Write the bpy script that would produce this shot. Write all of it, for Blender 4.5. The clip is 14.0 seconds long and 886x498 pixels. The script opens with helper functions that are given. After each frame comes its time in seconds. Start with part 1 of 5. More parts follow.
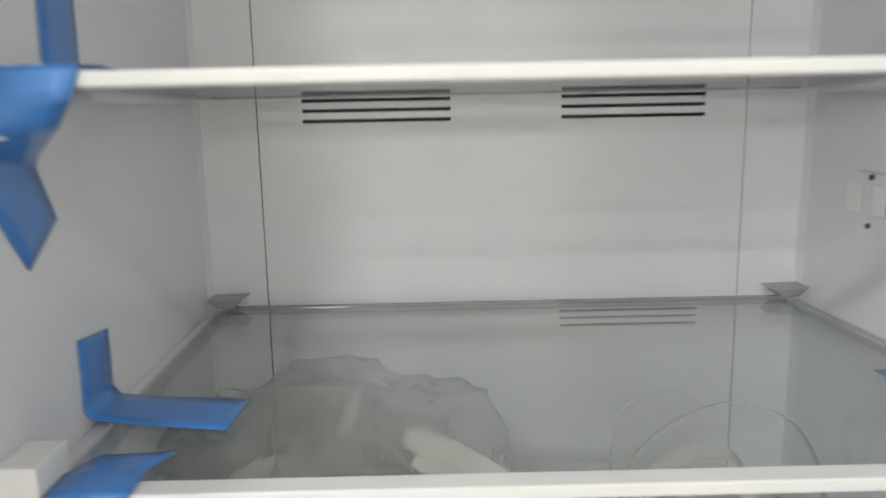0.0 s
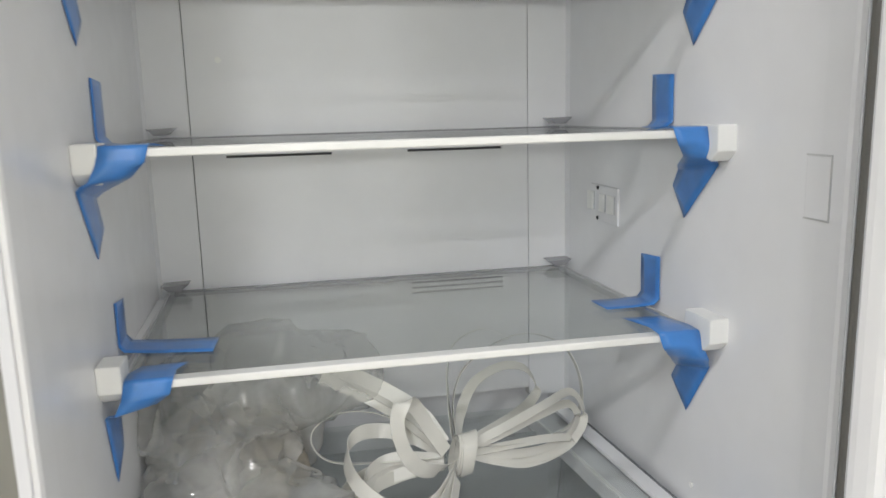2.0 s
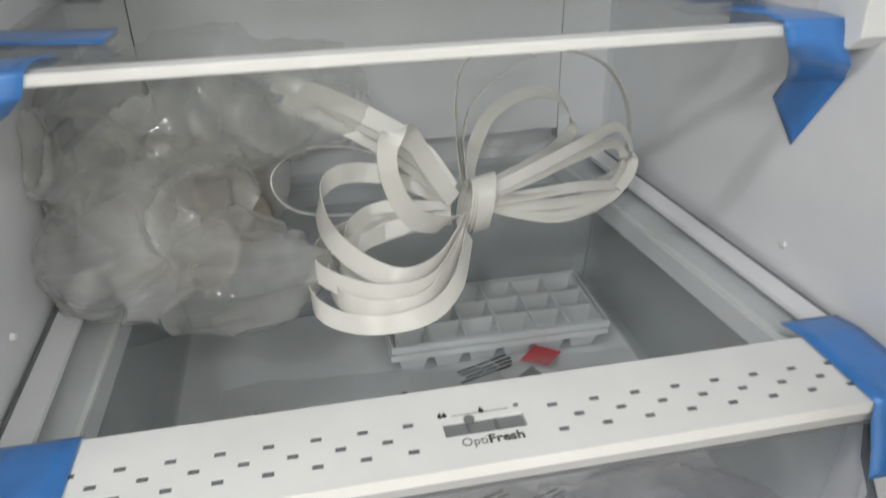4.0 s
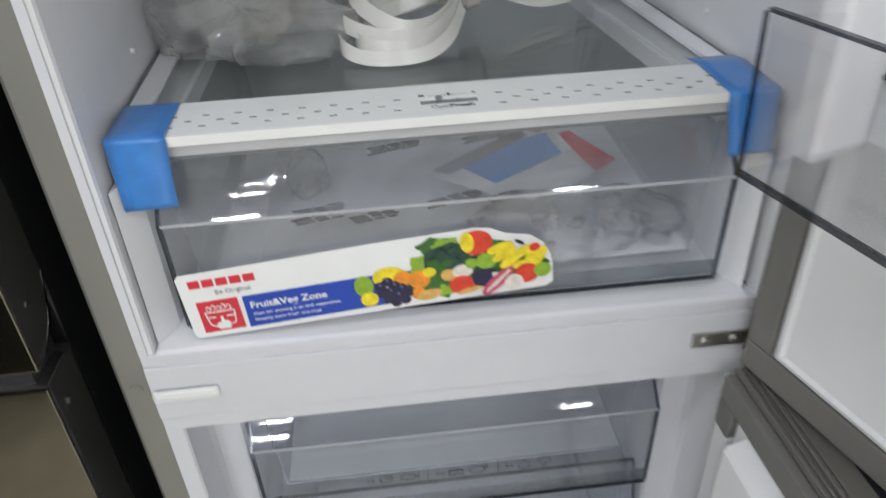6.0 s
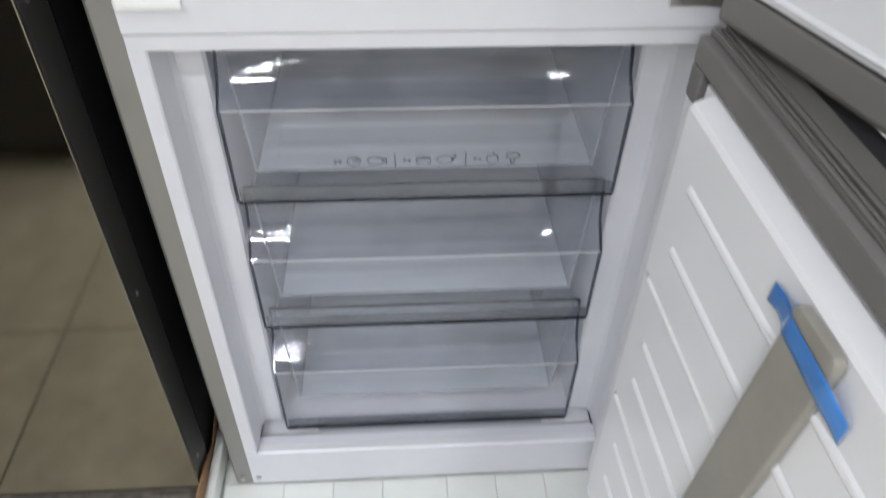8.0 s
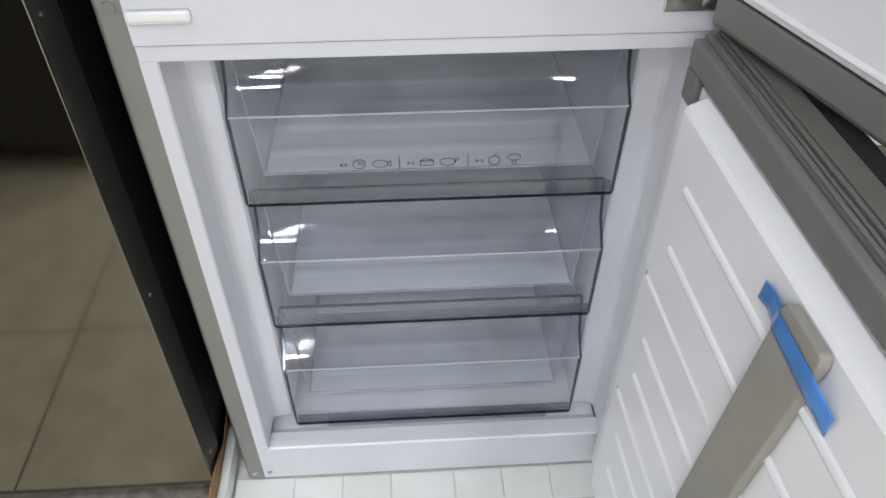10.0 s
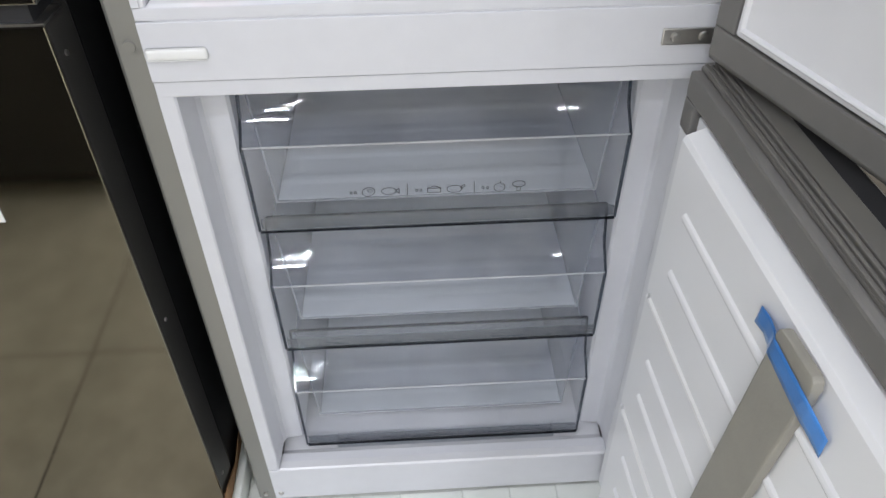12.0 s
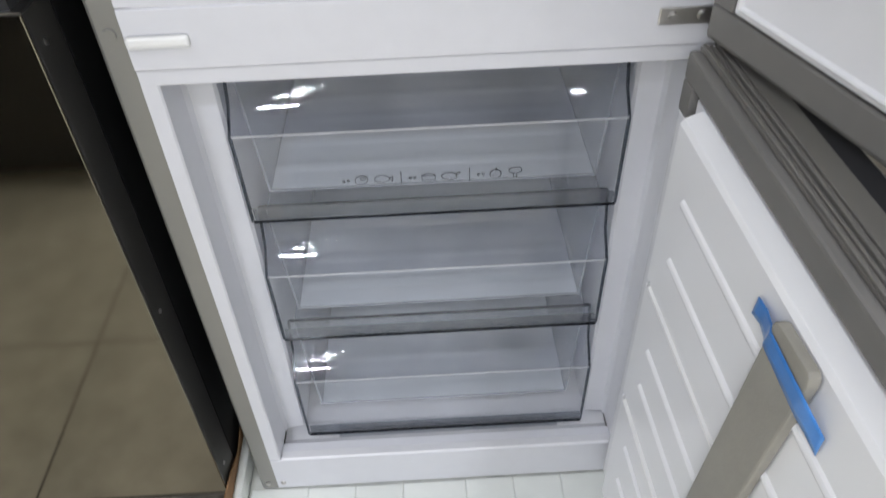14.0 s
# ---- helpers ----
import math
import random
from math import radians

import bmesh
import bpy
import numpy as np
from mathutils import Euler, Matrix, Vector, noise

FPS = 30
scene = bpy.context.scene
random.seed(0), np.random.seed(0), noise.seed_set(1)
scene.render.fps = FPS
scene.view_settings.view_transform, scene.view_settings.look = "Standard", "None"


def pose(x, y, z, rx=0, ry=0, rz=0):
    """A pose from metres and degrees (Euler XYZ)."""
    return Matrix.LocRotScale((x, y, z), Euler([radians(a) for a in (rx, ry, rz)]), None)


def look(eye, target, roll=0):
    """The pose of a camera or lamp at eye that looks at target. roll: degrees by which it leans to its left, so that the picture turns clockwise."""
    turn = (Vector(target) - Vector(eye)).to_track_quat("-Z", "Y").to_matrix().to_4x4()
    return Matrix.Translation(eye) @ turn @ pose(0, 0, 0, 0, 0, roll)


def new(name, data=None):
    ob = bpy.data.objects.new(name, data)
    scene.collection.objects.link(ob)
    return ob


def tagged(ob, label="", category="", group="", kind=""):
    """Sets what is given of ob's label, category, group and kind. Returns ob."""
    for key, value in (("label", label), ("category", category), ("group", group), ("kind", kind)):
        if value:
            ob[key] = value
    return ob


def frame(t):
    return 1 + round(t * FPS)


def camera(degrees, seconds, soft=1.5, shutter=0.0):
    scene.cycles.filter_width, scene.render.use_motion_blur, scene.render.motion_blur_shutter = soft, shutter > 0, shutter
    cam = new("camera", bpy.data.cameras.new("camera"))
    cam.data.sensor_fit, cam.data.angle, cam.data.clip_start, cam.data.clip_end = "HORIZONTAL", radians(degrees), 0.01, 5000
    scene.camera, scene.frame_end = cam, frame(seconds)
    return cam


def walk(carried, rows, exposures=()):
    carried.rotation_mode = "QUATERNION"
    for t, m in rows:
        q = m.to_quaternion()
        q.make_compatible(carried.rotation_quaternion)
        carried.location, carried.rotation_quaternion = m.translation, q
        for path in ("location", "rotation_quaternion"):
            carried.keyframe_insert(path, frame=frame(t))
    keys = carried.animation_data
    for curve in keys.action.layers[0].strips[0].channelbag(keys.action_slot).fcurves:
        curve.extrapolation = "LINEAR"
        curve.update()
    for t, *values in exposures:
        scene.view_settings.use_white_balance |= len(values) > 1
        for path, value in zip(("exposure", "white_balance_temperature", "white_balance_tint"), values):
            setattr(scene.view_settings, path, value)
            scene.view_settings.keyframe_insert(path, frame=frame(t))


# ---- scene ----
cam = camera(61.8, 14.0, shutter=0.5)
PATH = [
    (0, (-0.071, -0.152, 1.343), (-0.054, 1.814, 0.977), -1.1),
    (0.5, (-0.107, -0.293, 1.379), (0.052, 1.667, 1.014), -1.1),
    (1, (-0.152, -0.423, 1.38), (0.215, 1.513, 1.033), -0.8),
    (1.5, (-0.156, -0.462, 1.384), (0.274, 1.464, 1.058), -0.9),
    (2, (-0.105, -0.437, 1.381), (0.28, 1.492, 1.02), -1.5),
    (2.5, (-0.053, -0.383, 1.361), (0.227, 1.552, 0.941), -2.2),
    (2.7, (-0.034, -0.358, 1.346), (0.236, 1.567, 0.875), -2.2),
    (4.8, (-0.094, -0.230, 1.257), (0.262, 1.399, 0.153), -0.6),
    (5, (-0.075, -0.248, 1.256), (0.231, 1.383, 0.14), -1.0),
    (5.5, (-0.082, -0.349, 1.237), (0.011, 1.284, 0.085), -3.3),
    (6, (-0.05, -0.49, 1.229), (0.081, 1.161, 0.109), -2.7),
    (6.5, (-0.021, -0.544, 1.204), (0.099, 1.12, 0.102), -3.7),
    (7, (-0.014, -0.556, 1.149), (0.016, 1.092, 0.015), -3.9),
    (7.5, (-0.028, -0.592, 1.086), (0.003, 0.98, -0.149), -1.3),
    (8, (-0.029, -0.624, 1.042), (0.076, 0.858, -0.296), 1.1),
    (8.2, (-0.030, -0.638, 1.031), (0.086, 0.819, -0.334), 1.5),
    (10.3, (-0.025, -0.636, 1.063), (0.058, 0.838, -0.286), -0.1),
    (10.5, (-0.022, -0.636, 1.053), (0.057, 0.815, -0.321), 0.0),
    (11, (-0.026, -0.64, 1.066), (0.056, 0.808, -0.312), -0.2),
    (11.5, (-0.025, -0.641, 1.065), (0.047, 0.826, -0.293), -0.5),
    (12, (-0.027, -0.648, 1.082), (0.041, 0.859, -0.231), -0.8),
    (12.5, (-0.021, -0.649, 1.077), (0.04, 0.857, -0.238), -1.2),
    (13, (-0.019, -0.652, 1.081), (0.024, 0.867, -0.219), -1.8),
    (13.5, (-0.018, -0.658, 1.095), (0.036, 0.884, -0.177), -2.0),
    (14, (-0.003, -0.632, 1.074), (0.021, 0.848, -0.271), -2.4),
]
EXPOSURES = [(0.0, -0.30, 6500, 9), (1.5, -0.30, 6440, 9), (2.7, -0.34, 6440, 9), (5.0, -0.46, 6420, 9), (5.5, -0.60, 6320, 10), (6.0, -0.66, 6080, 10), (6.5, -0.66, 6070, 10), (7.0, -0.72, 6060, 10), (7.5, -0.56, 6060, 11), (8.0, -0.36, 6040, 12), (14.0, -0.42, 6020, 12)]
walk(cam, [(t, look(eye, target, roll)) for t, eye, target, roll in PATH], EXPOSURES)


# ---- light ----
world = bpy.data.worlds.new("showroom_air")
scene.world = world
world.use_nodes = True
bg = world.node_tree.nodes["Background"]
bg.inputs[0].default_value = (0.80, 0.90, 1.0, 1)
bg.inputs[1].default_value = 0.3


def tube_light(name, x, y, z, sx, sy, watts, color=(0.985, 0.984, 1.0)):
    data = bpy.data.lights.new(name, "AREA")
    data.shape, data.size, data.size_y = "RECTANGLE", sx, sy
    data.energy, data.color = watts, color
    ob = new(name, data)
    ob.matrix_world = look((x, y, z), (x, y, z - 1.0))
    return ob


CEIL = 3.0
LAMPS = [(x + dx, y) for y, dx in ((-0.9, 0.1), (-2.3, 0.14), (-3.7, 0.0), (-5.1, -0.12), (-6.5, -0.2)) for x in (-2.6, -0.95, 0.75, 2.4) if x != 0.75 or y == -2.3]
WATTS = {-0.9: 15, -2.3: 30, -3.7: 33, -5.1: 36, -6.5: 38}
for lx, ly in LAMPS:
    tube_light("ceiling_lamp_glow", lx, ly, CEIL - 0.062, 0.23, 0.14, WATTS[ly])


# ---- materials ----
def surface(name, color, rough=0.5, metal=0.0, vary=0.05, scale=8.0, bump=0.0, bump_scale=60.0, coat=0.0, island=0.0):
    m = bpy.data.materials.new(name)
    m.use_nodes = True
    nt = m.node_tree
    b = nt.nodes["Principled BSDF"]
    b.inputs["Metallic"].default_value = metal
    b.inputs["Coat Weight"].default_value = coat
    co = nt.nodes.new("ShaderNodeTexCoord")
    n1 = nt.nodes.new("ShaderNodeTexNoise")
    n1.inputs["Scale"].default_value = scale
    n1.inputs["Detail"].default_value = 6
    nt.links.new(co.outputs["Object"], n1.inputs["Vector"])
    ramp = nt.nodes.new("ShaderNodeMapRange")
    ramp.inputs[1].default_value, ramp.inputs[2].default_value = 0.3, 0.7
    ramp.inputs[3].default_value, ramp.inputs[4].default_value = 1 - vary, 1 + vary
    nt.links.new(n1.outputs["Fac"], ramp.inputs[0])
    mul = nt.nodes.new("ShaderNodeMix")
    mul.data_type, mul.blend_type = "RGBA", "MULTIPLY"
    mul.inputs["Factor"].default_value = 1
    mul.inputs["A"].default_value = (*color, 1)
    nt.links.new(ramp.outputs[0], mul.inputs["B"])
    out = mul.outputs["Result"]
    if island:
        info = nt.nodes.new("ShaderNodeObjectInfo")
        r2 = nt.nodes.new("ShaderNodeMapRange")
        r2.inputs[3].default_value, r2.inputs[4].default_value = 1 - island, 1 + island
        nt.links.new(info.outputs["Random"], r2.inputs[0])
        m2 = nt.nodes.new("ShaderNodeMix")
        m2.data_type, m2.blend_type = "RGBA", "MULTIPLY"
        m2.inputs["Factor"].default_value = 1
        nt.links.new(out, m2.inputs["A"])
        nt.links.new(r2.outputs[0], m2.inputs["B"])
        out = m2.outputs["Result"]
    nt.links.new(out, b.inputs["Base Color"])
    rr = nt.nodes.new("ShaderNodeMapRange")
    rr.inputs[1].default_value, rr.inputs[2].default_value = 0.3, 0.7
    rr.inputs[3].default_value, rr.inputs[4].default_value = rough * 0.95, min(1.0, rough * 1.05)
    nt.links.new(n1.outputs["Fac"], rr.inputs[0])
    nt.links.new(rr.outputs[0], b.inputs["Roughness"])
    if bump:
        n2 = nt.nodes.new("ShaderNodeTexNoise")
        n2.inputs["Scale"].default_value = bump_scale
        n2.inputs["Detail"].default_value = 4
        nt.links.new(co.outputs["Object"], n2.inputs["Vector"])
        bp = nt.nodes.new("ShaderNodeBump")
        bp.inputs["Strength"].default_value = bump
        bp.inputs["Distance"].default_value = 0.002
        nt.links.new(n2.outputs["Fac"], bp.inputs["Height"])
        nt.links.new(bp.outputs[0], b.inputs["Normal"])
    return m


def clear(name, tint, gloss=0.03, ior=1.5, haze=0.0, haze_color=(0.8, 0.82, 0.85), bump=0.0, bump_scale=30.0, top=1.0, uneven=0.08, crease=0.0):
    """Thin clear sheet: tinted see-through, mirror gloss by Fresnel, and some milky haze."""
    m = bpy.data.materials.new(name)
    m.use_nodes = True
    nt = m.node_tree
    nt.nodes.clear()
    out = nt.nodes.new("ShaderNodeOutputMaterial")
    tr = nt.nodes.new("ShaderNodeBsdfTransparent")
    tr.inputs[0].default_value = (*tint, 1)
    gl = nt.nodes.new("ShaderNodeBsdfGlossy")
    gl.inputs["Roughness"].default_value = gloss
    lw = nt.nodes.new("ShaderNodeLayerWeight")
    lw.inputs["Blend"].default_value = 0.5
    pw = nt.nodes.new("ShaderNodeMath")
    pw.operation = "POWER"
    pw.inputs[1].default_value = 4.0
    nt.links.new(lw.outputs["Facing"], pw.inputs[0])
    fr = nt.nodes.new("ShaderNodeMapRange")
    base = ((ior - 1) / (ior + 1)) ** 2
    fr.inputs[3].default_value, fr.inputs[4].default_value = base, 0.75
    nt.links.new(pw.outputs[0], fr.inputs[0])
    last = tr.outputs[0]
    if haze:
        df = nt.nodes.new("ShaderNodeBsdfDiffuse")
        df.inputs[0].default_value = (*haze_color, 1)
        tl = nt.nodes.new("ShaderNodeBsdfTranslucent")
        tl.inputs[0].default_value = (*haze_color, 1)
        half = nt.nodes.new("ShaderNodeMixShader")
        half.inputs[0].default_value = 0.5
        nt.links.new(df.outputs[0], half.inputs[1])
        nt.links.new(tl.outputs[0], half.inputs[2])
        mx = nt.nodes.new("ShaderNodeMixShader")
        co = nt.nodes.new("ShaderNodeTexCoord")
        nz = nt.nodes.new("ShaderNodeTexNoise")
        nz.inputs["Scale"].default_value = 14
        nz.inputs["Detail"].default_value = 5
        nt.links.new(co.outputs["Object"], nz.inputs["Vector"])
        rg = nt.nodes.new("ShaderNodeMapRange")
        rg.inputs[1].default_value, rg.inputs[2].default_value = 0.3, 0.7
        rg.inputs[3].default_value, rg.inputs[4].default_value = haze * (1 - uneven), min(1.0, haze * (1 + uneven))
        nt.links.new(nz.outputs["Fac"], rg.inputs[0])
        amount = rg.outputs[0]
        # ridged streaks of haze: whitened creases, and highlights painted along with them
        if crease:
            rd = nt.nodes.new("ShaderNodeTexNoise")
            rd.noise_type = "RIDGED_MULTIFRACTAL"
            rd.inputs["Scale"].default_value = 11
            rd.inputs["Detail"].default_value = 4
            rd.inputs["Distortion"].default_value = 1.2
            st = nt.nodes.new("ShaderNodeMapping")
            st.inputs["Rotation"].default_value = (0.5, 0.7, 0.6)
            st.inputs["Scale"].default_value = (1.0, 0.35, 0.8)
            nt.links.new(co.outputs["Object"], st.inputs[0])
            nt.links.new(st.outputs[0], rd.inputs["Vector"])
            rr = nt.nodes.new("ShaderNodeMapRange")
            rr.inputs[1].default_value, rr.inputs[2].default_value = 0.45, 0.85
            rr.inputs[3].default_value, rr.inputs[4].default_value = 0.0, crease
            nt.links.new(rd.outputs["Fac"], rr.inputs[0])
            ad = nt.nodes.new("ShaderNodeMath")
            ad.use_clamp = True
            nt.links.new(amount, ad.inputs[0])
            nt.links.new(rr.outputs[0], ad.inputs[1])
            amount = ad.outputs[0]
        nt.links.new(amount, mx.inputs[0])
        nt.links.new(last, mx.inputs[1])
        nt.links.new(half.outputs[0], mx.inputs[2])
        last = mx.outputs[0]
    mix = nt.nodes.new("ShaderNodeMixShader")
    sc = nt.nodes.new("ShaderNodeMath")
    sc.operation = "MULTIPLY"
    sc.inputs[1].default_value = top
    nt.links.new(fr.outputs[0], sc.inputs[0])
    nt.links.new(sc.outputs[0], mix.inputs[0])
    nt.links.new(last, mix.inputs[1])
    nt.links.new(gl.outputs[0], mix.inputs[2])
    nt.links.new(mix.outputs[0], out.inputs[0])
    if bump:
        co = nt.nodes.new("ShaderNodeTexCoord")
        n2 = nt.nodes.new("ShaderNodeTexNoise")
        n2.inputs["Scale"].default_value = bump_scale
        n2.inputs["Detail"].default_value = 3
        nt.links.new(co.outputs["Object"], n2.inputs["Vector"])
        bp = nt.nodes.new("ShaderNodeBump")
        bp.inputs["Strength"].default_value = bump
        bp.inputs["Distance"].default_value = 0.004
        nt.links.new(n2.outputs["Fac"], bp.inputs["Height"])
        nt.links.new(bp.outputs[0], gl.inputs["Normal"])
        nt.links.new(bp.outputs[0], lw.inputs["Normal"])
    return m


M_LINER = surface("white_liner_plastic", (0.80, 0.80, 0.82), 0.26, vary=0.012, scale=30)
# frame white is set darker than the liner to offset strong front light
M_FRAME = surface("dimmed_white_plastic", (0.665, 0.668, 0.70), 0.33, vary=0.015, scale=40, bump=0.05, bump_scale=300)
M_TRIM = surface("white_trim_plastic", (0.84, 0.84, 0.825), 0.32, vary=0.03, scale=20)
M_STEEL = surface("silver_painted_steel", (0.27, 0.265, 0.245), 0.42, metal=0.35, vary=0.05, scale=10, bump=0.04, bump_scale=400)
M_GREY = surface("grey_door_plastic", (0.165, 0.157, 0.142), 0.36, vary=0.05, scale=15)
M_GASKET = surface("grey_rubber_gasket", (0.175, 0.168, 0.158), 0.6, vary=0.06, scale=25)
M_SEAM = surface("soft_grey_groove", (0.52, 0.52, 0.53), 0.6, vary=0.05, scale=25)
# black for feet, pins and gaskets, and for shade painted into grip gaps
M_DARK = surface("black_part_and_shade", (0.02, 0.02, 0.022), 0.7, vary=0.2, scale=12)
M_BLACK = surface("black_painted_side", (0.012, 0.012, 0.012), 0.4, vary=0.2, scale=9)
M_DOORSIDE = surface("dark_grey_door_edge", (0.058, 0.056, 0.052), 0.34, metal=0.3, vary=0.08, scale=9)
M_INOX = surface("dark_brushed_inox", (0.24, 0.225, 0.19), 0.075, metal=1.0, vary=0.04, scale=6, bump=0.01, bump_scale=200)
M_BRACKET = surface("zinc_steel", (0.55, 0.54, 0.52), 0.32, metal=1.0, vary=0.08, scale=60)
M_TAPE = surface("blue_tape", (0.055, 0.22, 0.60), 0.30, vary=0.10, scale=50, bump=0.10, bump_scale=160, coat=0.35)
M_GLASS = clear("shelf_glass", (0.95, 0.965, 0.96), 0.02, 1.5)
M_CLIP = clear("grey_clip_plastic", (0.72, 0.72, 0.74), 0.1, 1.45, haze=0.45, haze_color=(0.62, 0.62, 0.64))
M_LINE = clear("plastic_lip", (0.84, 0.86, 0.88), 0.05, 1.5, haze=0.12, haze_color=(0.8, 0.82, 0.86))
M_RIMLINE = clear("dark_plastic_rim", (0.22, 0.24, 0.27), 0.08, 1.45)
M_PLASTIC = clear("clear_drawer_plastic", (0.985, 0.988, 0.993), 0.008, 1.5, haze=0.025, haze_color=(0.82, 0.85, 0.92))
M_CRISP = clear("crisper_body_plastic", (0.955, 0.97, 0.965), 0.05, 1.45, haze=0.20, haze_color=(0.90, 0.92, 0.94))
M_BODY = clear("frosted_drawer_plastic", (0.975, 0.98, 0.99), 0.06, 1.45, haze=0.30, haze_color=(0.86, 0.89, 0.95))
M_BINCLEAR = clear("clear_bin_plastic", (0.985, 0.986, 0.988), 0.03, 1.5, haze=0.03, haze_color=(0.8, 0.8, 0.82))
M_EDGE = clear("plastic_edge", (0.42, 0.45, 0.48), 0.08, 1.45)
M_FROST = surface("frosted_drawer_floor", (0.55, 0.58, 0.62), 0.34, vary=0.05, scale=16)
M_FRONT = clear("drawer_front_plastic", (0.985, 0.988, 0.993), 0.008, 1.5, haze=0.060, haze_color=(0.86, 0.885, 0.95), uneven=0.35)
M_GRIP = clear("smoky_grip_plastic", (0.89, 0.90, 0.92), 0.008, 1.5, haze=0.10, haze_color=(0.78, 0.80, 0.86), uneven=0.6)
# white haze that paints the light caught on a drawer's lip
M_LIPLIGHT = clear("lip_highlight", (0.9, 0.91, 0.93), 0.05, 1.5, haze=0.55, haze_color=(0.92, 0.93, 0.95))
M_SMOKE = clear("smoky_band_plastic", (0.62, 0.64, 0.67), 0.05, 1.5, haze=0.06, haze_color=(0.6, 0.62, 0.66))
M_DOORLIN = surface("white_door_lining", (0.90, 0.90, 0.91), 0.20, vary=0.006, scale=4)
M_BIN = clear("smoky_bin_plastic", (0.93, 0.933, 0.935), 0.05, 1.5, haze=0.10, haze_color=(0.7, 0.7, 0.71))
M_BINEDGE = clear("smoky_bin_edge", (0.36, 0.37, 0.39), 0.08, 1.45)
M_FILM = clear("crumpled_clear_film", (0.985, 0.985, 0.98), 0.11, 1.5, haze=0.31, haze_color=(0.97, 0.97, 0.955), bump=0.45, bump_scale=35, top=1.0, uneven=0.4, crease=0.45)
M_STRAP = surface("white_strapping", (0.70, 0.685, 0.635), 0.22, vary=0.04, scale=25, bump=0.12, bump_scale=700, coat=0.2)
M_TRAY = surface("white_tray_plastic", (0.78, 0.79, 0.805), 0.4, vary=0.03, scale=20)
M_PAPER = surface("printed_paper", (0.78, 0.78, 0.76), 0.5, vary=0.04, scale=30)
M_INK = surface("dark_ink", (0.03, 0.03, 0.03), 0.6, vary=0.1, scale=80)
# serves print and small grey parts, and dark fills that stand for shade
M_GREYINK = surface("grey_ink_and_shade", (0.16, 0.17, 0.18), 0.6, vary=0.1, scale=80)
M_SLIDER = surface("grey_slider", (0.22, 0.23, 0.23), 0.4, vary=0.05, scale=40)
M_RED = surface("red_ink", (0.62, 0.03, 0.045), 0.4, vary=0.06, scale=60)
M_BLUE = surface("blue_ink", (0.015, 0.06, 0.42), 0.4, vary=0.06, scale=60)
M_STICK = surface("white_sticker", (0.84, 0.84, 0.83), 0.32, vary=0.02, scale=40)
M_BASE = surface("white_foam_brick", (0.78, 0.80, 0.76), 0.6, vary=0.06, scale=9, bump=0.2, bump_scale=90, island=0.04)
M_MORTAR = surface("pale_joint", (0.60, 0.61, 0.57), 0.9, vary=0.12, scale=30)
M_JOINT = surface("dusty_joint", (0.16, 0.14, 0.11), 0.9, vary=0.2, scale=30)
M_FLOOR = surface("beige_floor_tile", (0.66, 0.61, 0.48), 0.22, vary=0.12, scale=14, island=0.05)
M_STONE = surface("speckled_stone", (0.20, 0.18, 0.15), 0.5, vary=0.35, scale=60, bump=0.15, bump_scale=250)
M_WALL = surface("showroom_wall", (0.72, 0.72, 0.70), 0.8, vary=0.05, scale=2)
M_CEIL = surface("showroom_ceiling", (0.70, 0.70, 0.68), 0.9, vary=0.04, scale=3)
M_BAR = surface("beige_foam_bar", (0.33, 0.315, 0.27), 0.6, vary=0.06, scale=25, bump=0.15, bump_scale=200)
M_CARD = surface("brown_cardboard", (0.30, 0.17, 0.08), 0.8, vary=0.15, scale=30, bump=0.2)
M_LAMP = bpy.data.materials.new("lamp_diffuser")
M_LAMP.use_nodes = True
M_LAMP.node_tree.nodes["Principled BSDF"].inputs["Emission Color"].default_value = (0.93, 0.97, 1, 1)
M_LAMP.node_tree.nodes["Principled BSDF"].inputs["Emission Strength"].default_value = 6.0

# ---- builders ----
HELD = {}


def thing(name, base, label, category, group="", kind="", local=False):
    """An Empty at the base of a thing; local: the parts are built in its own axes (base is then a pose)."""
    ob = new(name)
    ob.empty_display_size = 0.02
    m = base if isinstance(base, Matrix) else Matrix.Translation(base)
    ob.matrix_basis = m
    HELD[ob.name] = Matrix.Identity(4) if local else m.inverted()
    return tagged(ob, label, category, group, kind)


def part(name, bm, material, parent=None, label="", smooth=False):
    me = bpy.data.meshes.new(name)
    if smooth:
        for f in bm.faces:
            f.smooth = True
    bm.normal_update()
    bm.to_mesh(me)
    bm.free()
    me.materials.append(material)
    ob = new(name, me)
    if parent:
        ob.parent = parent
        ob.matrix_parent_inverse = HELD.get(parent.name, Matrix.Identity(4))
    return tagged(ob, label)


def box(x0, x1, y0, y1, z0, z1, bevel=0.0, seg=2, bm=None):
    one = bmesh.new()
    bmesh.ops.create_cube(one, size=1)
    for v in one.verts:
        v.co = ((x0 + x1) / 2 + v.co.x * (x1 - x0), (y0 + y1) / 2 + v.co.y * (y1 - y0), (z0 + z1) / 2 + v.co.z * (z1 - z0))
    if bevel:
        bmesh.ops.bevel(one, geom=list(one.edges), offset=bevel, segments=seg, affect="EDGES", profile=0.6)
    if bm is None:
        return one
    return merge(bm, one)


def merge(bm, other):
    me = bpy.data.meshes.new("tmp")
    other.to_mesh(me)
    other.free()
    bm.from_mesh(me)
    bpy.data.meshes.remove(me)
    return bm


